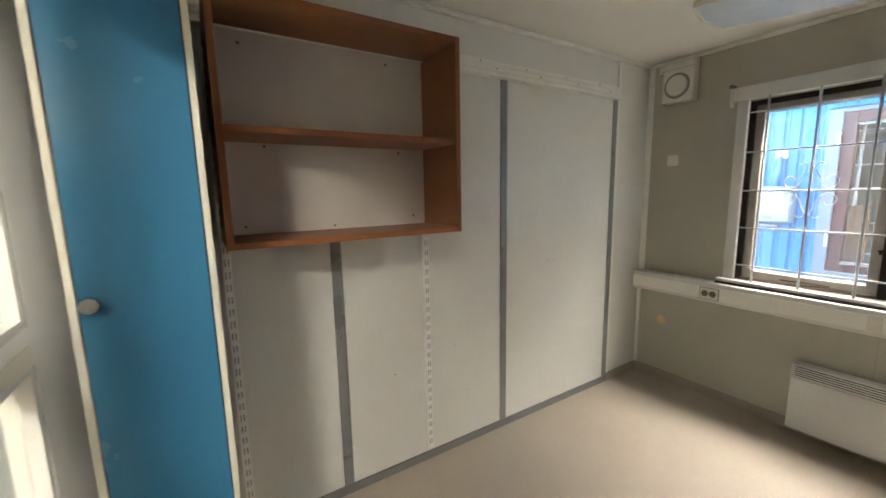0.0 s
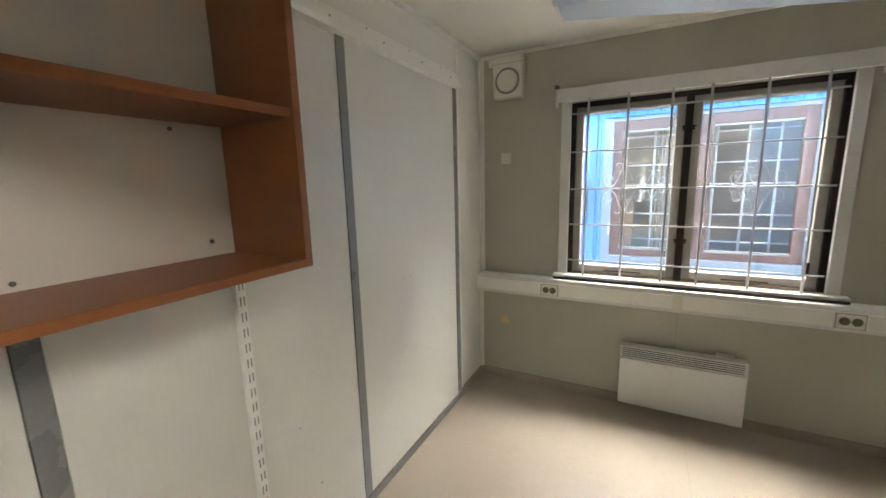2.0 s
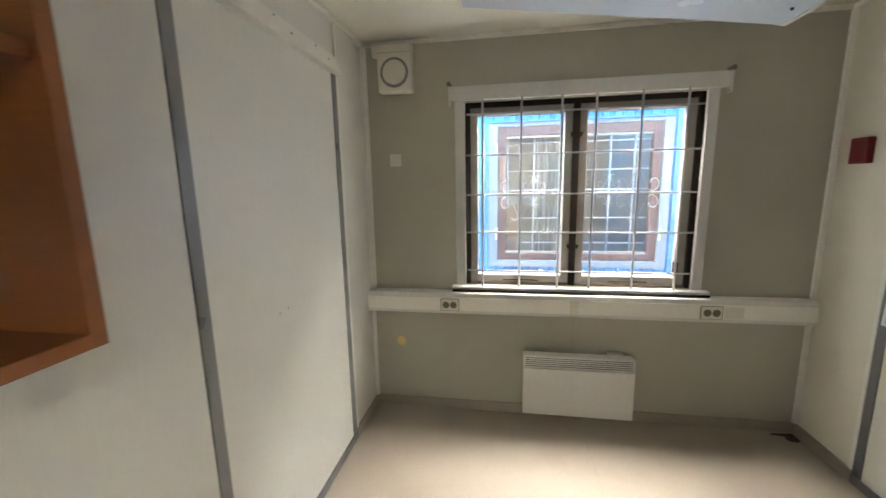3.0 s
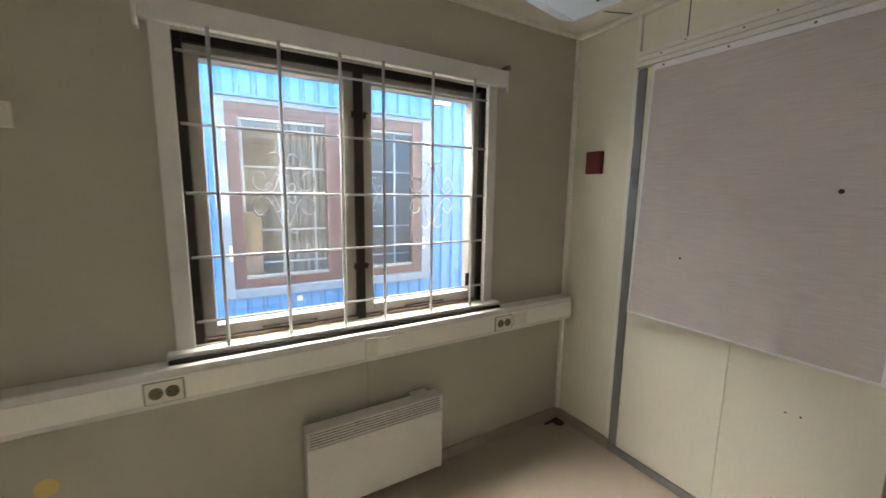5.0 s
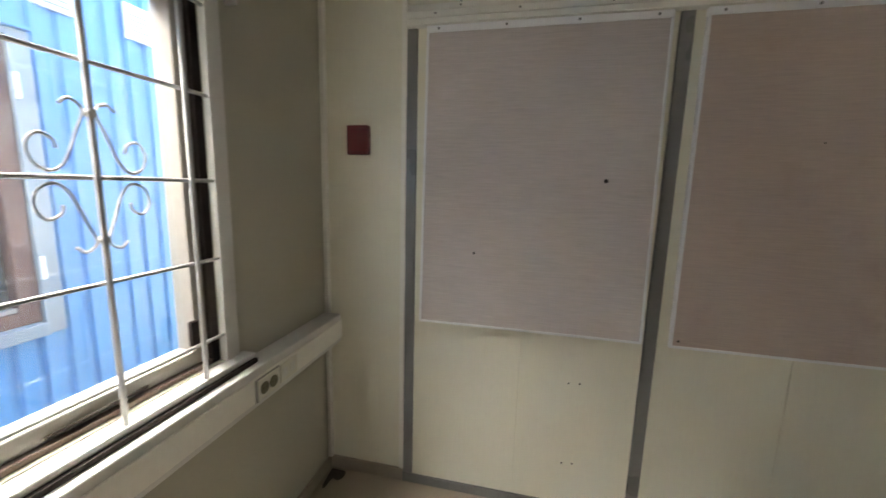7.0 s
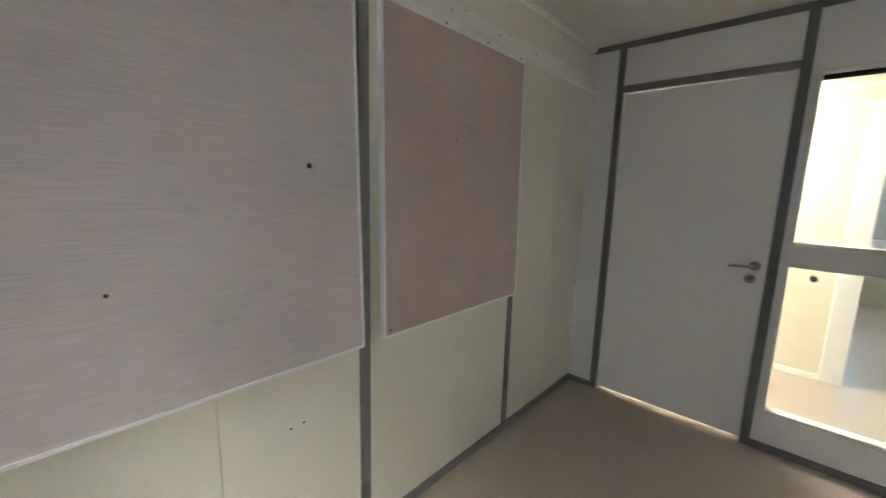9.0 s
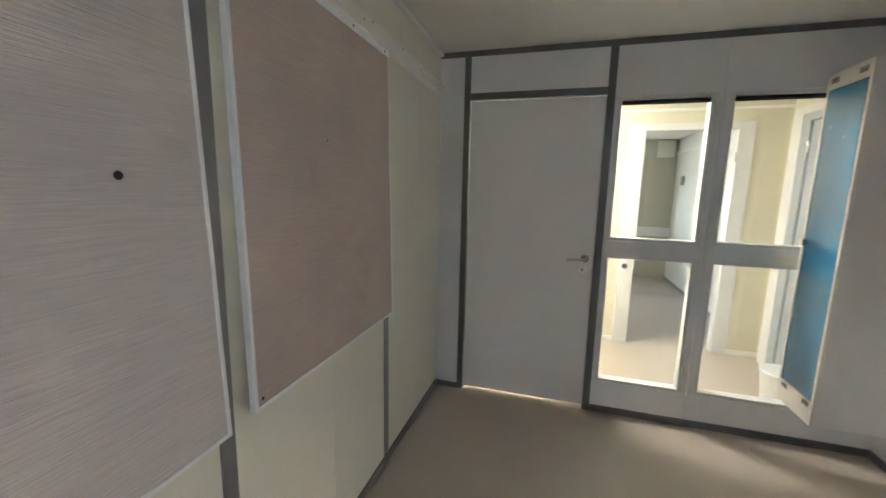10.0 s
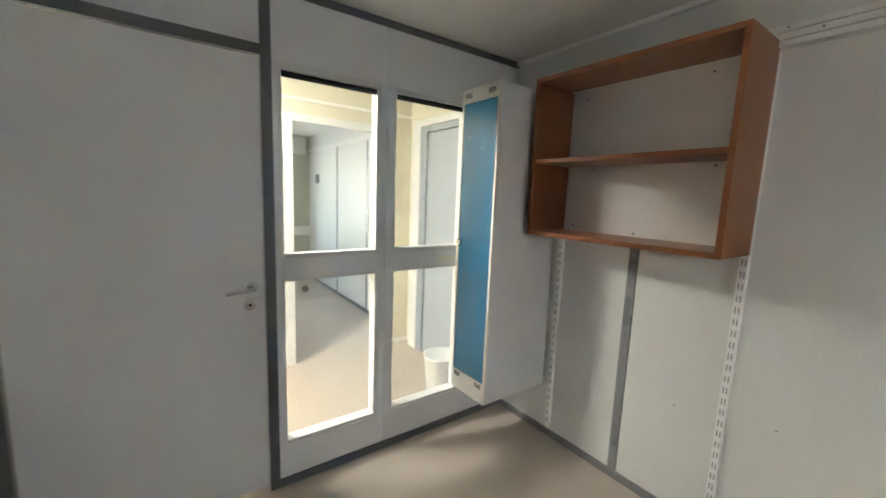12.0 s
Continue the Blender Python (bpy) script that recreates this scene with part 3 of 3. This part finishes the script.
for y in (LY0 + 0.055, LY1 - 0.058):
    for zc, h in ((LZ1 - 0.036, 0.026), (LZ0 + 0.095, 0.026)):
        for k in range(5):
            part("vent_slot", box((LX - 0.001, y - 0.024 + k * 0.011, zc - h / 2), (LX + 0.0008, y - 0.018 + k * 0.011, zc + h / 2)), DARK, locker)
part("wall_rail", box((0.0, LY0 + 0.02, 1.9), (0.03, LY1 - 0.02, 1.94)), STRIP, locker)
part("wall_rail", box((0.0, LY0 + 0.02, 0.5), (0.03, LY1 - 0.02, 0.54)), STRIP, locker)

# wooden wall shelf
SY0, SY1, SZ0, SZ1, SX = 0.446, 1.356, 1.297, 2.100, 0.316
shelf = thing("wall_shelf", "cherry veneer open wall shelf with one middle board", "shelf")
T = 0.022
part("side", box((0.014, SY0, SZ0), (SX, SY0 + T, SZ1), 0.0015), WOOD, shelf)
part("side", box((0.014, SY1 - T, SZ0), (SX, SY1, SZ1), 0.0015), WOOD, shelf)
part("top", box((0.014, SY0 + T, SZ1 - T), (SX - 0.001, SY1 - T, SZ1), 0.0015), WOOD, shelf)
part("bottom", box((0.014, SY0 + T, SZ0), (SX - 0.001, SY1 - T, SZ0 + T), 0.0015), WOOD, shelf)
part("middle_board", box((0.026, SY0 + T, 1.672), (SX - 0.012, SY1 - T, 1.694), 0.0015), WOOD, shelf)
part("back", box((0.0145, SY0 + T, SZ0 + T), (0.025, SY1 - T, SZ1 - T)), SHELF_BACK, shelf, "pale grey back board with screws")
for y, z in ((0.53, 1.35), (0.88, 1.335), (1.27, 1.36), (0.62, 1.66), (1.2, 1.655), (0.56, 2.03), (1.15, 2.04)):
    part("screw", cyl(bmesh.new(), (0.0245, y, z), (0.028, y, z), 0.0055, seg=12), STRIP_D, shelf)


def slot_rail(yc):
    r = thing("slotted_rail", "white slotted steel shelf rail on the wall", "shelf rail", group="slotted rails under the shelf")
    part("channel", box((0.0, yc - 0.0165, 0.072), (0.0195, yc + 0.0165, 2.07), 0.002), RAIL, r)
    first = part("slot", box((0.0185, -0.0022, 0), (0.0199, 0.0022, 0.028)), SLOT, r)
    first.location = (0, yc - 0.006, 0.10)
    for k in range(1, 78):
        ob = new("slot", first.data)
        ob.parent = r
        ob.location = (0, yc + (0.006 if k % 2 else -0.006), 0.10 + 0.05 * (k // 2))


slot_rail(0.452)
slot_rail(1.342)

def prism(section, x0, x1, z_at_x0, z_at_x1):
    """A bar with the given (y, z) section, running along x and leaning."""
    bm = bmesh.new()
    ends = [[bm.verts.new((x, y, z + zz)) for y, z in section] for x, zz in ((x0, z_at_x0), (x1, z_at_x1))]
    n = len(section)
    for k in range(n):
        bm.faces.new((ends[0][k], ends[0][(k + 1) % n], ends[1][(k + 1) % n], ends[1][k]))
    bm.faces.new(ends[0][::-1]), bm.faces.new(ends[1])
    return bm


lamp = thing("ceiling_light", "unlit long ceiling light hanging lower at one end", "ceiling light")
ZA, ZB = 2.318, 2.145
part("diffuser", prism([(2.85, 0), (2.765, -0.036), (2.56, -0.036), (2.475, 0)], 0.685, 1.955, ZA - 0.0015, ZB + 0.0015), DIFFUSER, lamp, "opal diffuser with blue window light in its colour")
part("housing", prism([(2.85, 0.001), (2.475, 0.001), (2.48, 0.03), (2.845, 0.03)], 0.67, 1.97, ZA, ZB), WHITE, lamp)
cap = [(2.853, 0.001), (2.767, -0.04), (2.558, -0.04), (2.472, 0.001)]
part("end_cap", prism(cap, 0.668, 0.6845, ZA, ZA - 0.002), WHITE, lamp)
part("end_cap", prism(cap, 1.9555, 1.972, ZB + 0.002, ZB), WHITE, lamp)
for y in (2.55, 2.78):
    part("hanger", tube(bmesh.new(), [(1.90, y, ZB + 0.03), (1.90, y, H)], 0.003), STRIP, lamp, "thin wire hanger")
    part("hanger", tube(bmesh.new(), [(0.72, y, ZA + 0.02), (0.72, y, H)], 0.003), STRIP, lamp)
part("clip_screw", cyl(bmesh.new(), (1.90, 2.62, ZB - 0.034), (1.90, 2.62, ZB - 0.026), 0.006, seg=10), DARK, lamp)
cable = thing("ceiling_cable", "thin dark loose cable lying along the ceiling", "cable")
part("wire", tube(bmesh.new(), curl([(1.96, 2.83, ZB + 0.03), (2.12, 2.98, H - 0.012), (2.33, 3.05, H - 0.004), (2.45, 3.02, H - 0.004), (2.58, 2.965, H - 0.004)], 5), 0.0028, 6), STRIP_D, cable)

# ---- corridor ----
CY = -1.40
bm = bmesh.new()
for a, b in (((-0.06, 0), (0.335, H)), ((1.06, 0), (6.0, H)), ((0.335, 2.04), (1.06, H))):
    bx(bm, (a[0], CY - 0.08, a[1]), (b[0], CY, b[1]))
wall_c = structure("wall_corridor", bm, CREAM, "cream corridor wall with a white cased doorway", "wall")
part("casing", box((0.215, CY - 0.09, 0), (0.336, CY + 0.012, 2.09), 0.004), WHITE, wall_c, "white door casing")
part("casing", box((1.059, CY - 0.09, 0), (1.19, CY + 0.012, 2.09), 0.004), WHITE, wall_c)
part("casing", box((0.3362, CY - 0.09, 2.028), (1.0588, CY + 0.012, 2.09), 0.004), WHITE, wall_c)
part("wall_rail", box((-0.05, CY, 2.19), (6.0, CY + 0.01, 2.215), 0.002), TRIM, wall_c)
part("skirting", box((-0.05, CY, 0), (0.2145, CY + 0.01, 0.045), 0.002), TRIM, wall_c)
part("skirting", box((1.1905, CY, 0), (6.0, CY + 0.01, 0.045), 0.002), TRIM, wall_c)
part("hinge", cyl(bmesh.new(), (0.34, CY + 0.014, 1.75), (0.34, CY + 0.014, 1.83), 0.006, seg=10), CHROME, wall_c)
wall_cw = structure("wall_corridor_west", box((-0.12, -1.48, 0), (-0.04, -0.08, H)), CREAM, "cream end wall of the corridor", "wall")
gd = tagged(ob_of("door_2", box((-0.039, -1.06, 0.01), (-0.014, -0.20, 2.03), 0.003), GREYDOOR), "closed blue grey corridor door in white casing", "door", kind="structure")
part("frame", box((-0.039, -1.16, 0), (0.002, -1.064, 2.09), 0.003), GREYDOOR, gd)
part("frame", box((-0.039, -1.0635, 2.034), (0.002, -0.20, 2.09), 0.003), GREYDOOR, gd)
part("casing", box((-0.039, -1.29, 0), (0.008, -1.1605, 2.15), 0.003), WHITE, gd, "white door casing")
part("casing", box((-0.039, -1.16, 2.0905), (0.008, -0.10, 2.15), 0.003), WHITE, gd)
part("hinge", cyl(bmesh.new(), (0.0, -1.055, 1.80), (0.0, -1.055, 1.88), 0.007, seg=10), CHROME, gd)
bm = bmesh.new()
for a, b in (((W + 0.1, -0.08), (6.0, 0.0)),):
    bx(bm, (a[0], a[1], 0), (b[0], b[1], H))
structure("wall_corridor_north", bm, CREAM, "cream corridor wall beside the office", "wall")
structure("wall_corridor_east", box((6.0, -4.95, 0), (6.1, 0.0, H)), CREAM, "cream end wall closing the corridor", "wall")
# both lights unseen: first placed from the locker's shadow, second added for brightness
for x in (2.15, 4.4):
    cl = thing("corridor_light", "lit fluorescent ceiling light in the corridor, out of view", "ceiling light", group="lit corridor ceiling lights")
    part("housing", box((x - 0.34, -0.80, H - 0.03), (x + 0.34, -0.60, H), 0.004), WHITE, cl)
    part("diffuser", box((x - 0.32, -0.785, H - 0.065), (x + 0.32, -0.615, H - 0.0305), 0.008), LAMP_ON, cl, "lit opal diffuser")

wb = thing("waste_bin", "round white plastic waste bin on the corridor floor", "bin")
BX, BY = 0.27, -0.36
bm = bmesh.new()
prof = ((0.0, 0.004), (0.095, 0.004), (0.10, 0.012), (0.128, 0.285), (0.134, 0.29), (0.134, 0.30), (0.125, 0.30), (0.098, 0.02), (0.0, 0.015))
rings = [[bm.verts.new((BX + max(r, 0.001) * math.cos(2 * math.pi * k / 32), BY + max(r, 0.001) * math.sin(2 * math.pi * k / 32), z)) for k in range(32)] for r, z in prof]
for s, t in zip(rings, rings[1:]):
    for k in range(32):
        bm.faces.new((s[k], s[(k + 1) % 32], t[(k + 1) % 32], t[k]))
part("bucket", bm, BIN, wb, "", True)

# ---- room across the corridor ----
RY = -4.75
wall_fw = structure("wall_far_west", box((-0.16, RY, 0), (-0.07, CY - 0.08, H)), WALL_W, "pale panelled wall of the room across the corridor", "wall")
for y in (-2.45, -3.45):
    part("cover_strip", box((-0.07, y - 0.023, 0.045), (-0.066, y + 0.023, 2.1), 0.001), STRIP, wall_fw)
part("skirting", box((-0.07, RY, 0), (-0.058, CY - 0.08, 0.045), 0.002), SKIRT, wall_fw)
part("upper_rail", box((-0.07, RY, 2.1), (-0.05, CY - 0.08, 2.15), 0.003), TRIM, wall_fw)
bm = bmesh.new()
for a, b in (((-0.16, 0), (0.75, H)), ((2.0, 0), (6.0, H)), ((0.75, 0), (2.0, 0.88)), ((0.75, 2.0), (2.0, H))):
    bx(bm, (a[0], RY - 0.1, a[1]), (b[0], RY, b[1]))
structure("wall_far_south", bm, WALL_N, "beige wall of the room across the corridor", "wall")
structure("wall_far_east", box((2.65, RY, 0), (2.73, CY - 0.08, H)), WALL_E, "cream wall closing the far room", "wall")
ft = thing("far_trunking", "white cable trunking in the room across the corridor", "cable trunking")
part("body", box((-0.065, RY, 0.74), (2.6, RY + 0.09, 0.885), 0.005), WHITE, ft)
ff = thing("far_fan", "cream extractor fan high in the room across", "fan")
part("housing", box((0.0, RY, 2.06), (0.24, RY + 0.10, 2.33), 0.012), PLASTIC, ff)
part("disc", cyl(bmesh.new(), (0.12, RY + 0.09, 2.18), (0.12, RY + 0.112, 2.18), 0.07, seg=32), PLASTIC, ff, "", True)
fb = thing("far_notice_box", "small dark box on the far panelled wall", "box")
part("case", box((-0.07, -4.33, 1.60), (-0.04, -4.23, 1.74), 0.004), STRIP_D, fb)
# unseen fill light, added to brighten the room across the corridor
fl = thing("far_fill_light", "unseen fill light added in the room across the corridor", "ceiling light")
part("housing", box((1.4, -3.6, H - 0.03), (1.6, -2.4, H), 0.004), WHITE, fl)
part("diffuser", box((1.415, -3.58, H - 0.065), (1.585, -2.42, H - 0.0305), 0.008), FILL_FAR, fl, "lit opal diffuser")

# ---- outside ----
clad = structure("wall_cladding", box((-0.1, L + 0.121, -0.3), (WX0 - 0.03, L + 0.145, H + 0.08)), FACADE, "blue steel cladding outside the window wall", "cladding")
part("sheet", box((WX1 + 0.03, L + 0.121, -0.3), (W + 0.1, L + 0.145, H + 0.08)), FACADE, clad)
part("sheet", box((WX0 - 0.03, L + 0.121, -0.3), (WX1 + 0.03, L + 0.145, WZ0 - 0.03)), FACADE, clad)
part("sheet", box((WX0 - 0.03, L + 0.121, WZ1 + 0.02), (WX1 + 0.03, L + 0.145, H + 0.08)), FACADE, clad)
structure("ground", box((-400, -400, -0.6), (400, 400, -0.45)), GROUND, "grey gravel ground around the cabins", "ground")
cabin = thing("cabin", "blue corrugated steel site cabin facing the window", "cabin")
OX0, OX1, OZ0, OZ1 = 0.81, 2.17, 0.81, 1.99


def ribs(x0, x1, z0, z1, y=FY, pitch=0.10, deep=0.014):
    """A trapezoid-ribbed sheet between two corners."""
    bm = bmesh.new()
    n = max(1, round((x1 - x0) / pitch))
    p = (x1 - x0) / n
    line = []
    for i in range(n):
        x = x0 + i * p
        line += [(x, y), (x + 0.58 * p, y), (x + 0.68 * p, y + deep), (x + 0.9 * p, y + deep)]
    line.append((x1, y))
    lo = [bm.verts.new((a, b, z0)) for a, b in line]
    hi = [bm.verts.new((a, b, z1)) for a, b in line]
    bl = [bm.verts.new((a, y + 0.06, z0)) for a, b in line]
    bh = [bm.verts.new((a, y + 0.06, z1)) for a, b in line]
    for i in range(len(line) - 1):
        for q in ((lo[i], lo[i + 1], hi[i + 1], hi[i]), (bl[i + 1], bl[i], bh[i], bh[i + 1]), (hi[i], hi[i + 1], bh[i + 1], bh[i]), (lo[i + 1], lo[i], bl[i], bl[i + 1])):
            bm.faces.new(q)
    bm.faces.new((lo[0], hi[0], bh[0], bl[0])), bm.faces.new((lo[-1], bl[-1], bh[-1], hi[-1]))
    return bm


for x0, x1, z0, z1 in ((-3.0, OX0, -0.3, 2.68), (OX1, 6.0, -0.3, 2.68), (OX0, OX1, -0.3, OZ0), (OX0, OX1, OZ1, 2.68)):
    part("ribbed_sheet", ribs(x0, x1, z0, z1), FACADE, cabin, "blue ribbed steel sheet")
part("roof", box((-3.05, FY - 0.03, 2.68), (6.05, FY + 2.6, 2.80), 0.01), ROOF, cabin, "dark flat roof edge")
part("back_wall", box((-3.0, FY + 2.45, -0.3), (6.0, FY + 2.5, 2.68)), WALL_N, cabin)
part("side_wall", box((-3.0, FY + 0.06, -0.3), (-2.95, FY + 2.45, 2.68)), WALL_N, cabin)
part("side_wall", box((5.95, FY + 0.06, -0.3), (6.0, FY + 2.45, 2.68)), WALL_N, cabin)
part("floor_deck", box((-2.95, FY + 0.06, -0.45), (5.95, FY + 2.45, -0.3)), ROOF, cabin)
ow = part("window", box((OX0, FY - 0.005, OZ0), (OX0 + 0.075, FY + 0.06, OZ1), 0.004), REDBROWN, cabin, "red brown framed window with bars")
for a, b in (((OX1 - 0.075, OZ0), (OX1, OZ1)), ((1.42, OZ0), (1.54, OZ1)), ((OX0 + 0.075, OZ0), (1.42, OZ0 + 0.06)), ((1.54, OZ0), (OX1 - 0.075, OZ0 + 0.06)),
             ((OX0 + 0.075, OZ1 - 0.08), (1.42, OZ1)), ((1.54, OZ1 - 0.08), (OX1 - 0.075, OZ1))):
    part("frame", box((a[0], FY - 0.005, a[1]), (b[0], FY + 0.06, b[1]), 0.004), REDBROWN, ow)
for x0, x1 in ((OX0 + 0.075, 1.42), (1.54, OX1 - 0.075)):
    pane("pane", (x0, FY + 0.03, OZ0 + 0.06), (x1, FY + 0.034, OZ1 - 0.08), ow)
    part("bead", box((x0, FY + 0.005, OZ1 - 0.10), (x1, FY + 0.028, OZ1 - 0.081), 0.002), SASH, ow)
    part("bead", box((x0, FY + 0.005, OZ0 + 0.061), (x1, FY + 0.028, OZ0 + 0.08), 0.002), SASH, ow)
for a, b in (((OX0 - 0.075, OZ0 - 0.06), (OX0, OZ1 + 0.03)), ((OX1, OZ0 - 0.06), (OX1 + 0.075, OZ1 + 0.03)), ((OX0, OZ1), (OX1, OZ1 + 0.03))):
    part("trim", box((a[0], FY - 0.02, a[1]), (b[0], FY + 0.03, b[1]), 0.003), GREYSILL, cabin, "pale metal window trim")
part("sill", box((OX0, FY - 0.04, OZ0 - 0.06), (OX1, FY + 0.03, OZ0 - 0.001), 0.004), GREYSILL, cabin, "pale metal outer sill")
part("drip_cap", box((OX0 - 0.07, FY - 0.05, OZ1 + 0.031), (OX1 + 0.07, FY + 0.0, OZ1 + 0.046), 0.002), FACADE, cabin)
for x in (2.27, 2.66):
    v = part("vent", box((x, FY - 0.02, 2.15), (x + 0.155, FY + 0.0, 2.32), 0.003), WHITE, cabin, "white louvred wall vent")
    for k in range(6):
        part("louvre", box((x + 0.014, FY - 0.0225, 2.168 + k * 0.024), (x + 0.141, FY - 0.0195, 2.177 + k * 0.024)), STRIP, v)
part("latch", box((1.19, FY - 0.012, 0.685), (1.225, FY, 0.72), 0.003), WHITE, cabin, "small white fitting")
for x in (OX0 - 0.01, OX1 + 0.01):
    for z in (1.0, 1.75):
        part("hinge", cyl(bmesh.new(), (x, FY - 0.03, z), (x, FY - 0.03, z + 0.1), 0.009, seg=10), WHITE, cabin)
grille((0.90, 1.135, 1.36, 1.58, 1.79, 1.99), FY + 0.13, OZ0 - 0.02, OZ1, (0.95, 1.18, 1.435, 1.61, 1.86), OX0 + 0.02, OX1 - 0.02,
       "cabin_window_bars", "white window bars inside the facing cabin", 0.007, 0.85, RAIL)
cur = thing("curtain", "beige hanging curtain behind the facing window", "curtain")
bm = bmesh.new()
pts = [(1.16 + 0.36 * i / 60, FY + 0.22 + 0.018 * math.sin(i * 0.9)) for i in range(61)]
lo, hi = [bm.verts.new((x, y, 0.7)) for x, y in pts], [bm.verts.new((x, y, 2.1)) for x, y in pts]
lo2, hi2 = [bm.verts.new((x, y + 0.003, 0.7)) for x, y in pts], [bm.verts.new((x, y + 0.003, 2.1)) for x, y in pts]
for i in range(60):
    bm.faces.new((lo[i], lo[i + 1], hi[i + 1], hi[i])), bm.faces.new((lo2[i + 1], lo2[i], hi2[i], hi2[i + 1]))
part("cloth", bm, CURTAIN, cur, "", True)
part("curtain_rail", cyl(bmesh.new(), (OX0, FY + 0.22, 2.11), (OX1, FY + 0.22, 2.11), 0.01, seg=10), WHITE, cur)

meter = thing("meter_box", "pale grey utility box fixed to the blue cabin wall", "utility box")
part("case", box((0.352, FY - 0.075, 1.165), (0.592, FY - 0.004, 1.462), 0.006), GREYSILL, meter)
part("cover", box((0.366, FY - 0.081, 1.18), (0.578, FY - 0.0755, 1.448), 0.003), METER, meter, "off-white cover plate")
part("label_plate", box((0.40, FY - 0.0835, 1.20), (0.47, FY - 0.0812, 1.222)), STRIP, meter)
part("bottom_flange", box((0.33, FY - 0.05, 1.125), (0.51, FY - 0.004, 1.148), 0.003), GREYSILL, meter)
part("feed_pipe", tube(bmesh.new(), [(0.472, FY - 0.03, 1.46), (0.472, FY - 0.03, 1.70)], 0.014, 12), FACADE, meter, "blue painted feed pipe", True)
hook = thing("cable_bracket", "small white cable bracket on the blue cabin wall", "bracket")
part("plate", box((0.435, FY - 0.012, 1.685), (0.51, FY - 0.0005, 1.765), 0.003), WHITE, hook)
part("clip", box((0.452, FY - 0.055, 1.702), (0.492, FY - 0.0125, 1.745), 0.006), GREYDOOR, hook, "dark grey clip")
board = thing("brown_board", "plain brown fibre board standing behind the facing window", "board")
part("sheet", box((OX0 + 0.005, FY + 0.085, 0.70), (0.995, FY + 0.098, 1.31), 0.002), CARD, board)
part("edge_batten", box((OX0 + 0.005, FY + 0.0985, 0.70), (OX0 + 0.03, FY + 0.115, 1.31), 0.002), CARD, board)
part("leg", box((OX0 + 0.01, FY + 0.0985, -0.3), (OX0 + 0.04, FY + 0.125, 0.6995), 0.002), CARD, board)
part("leg", box((0.95, FY + 0.0985, -0.3), (0.98, FY + 0.125, 0.6995), 0.002), CARD, board)
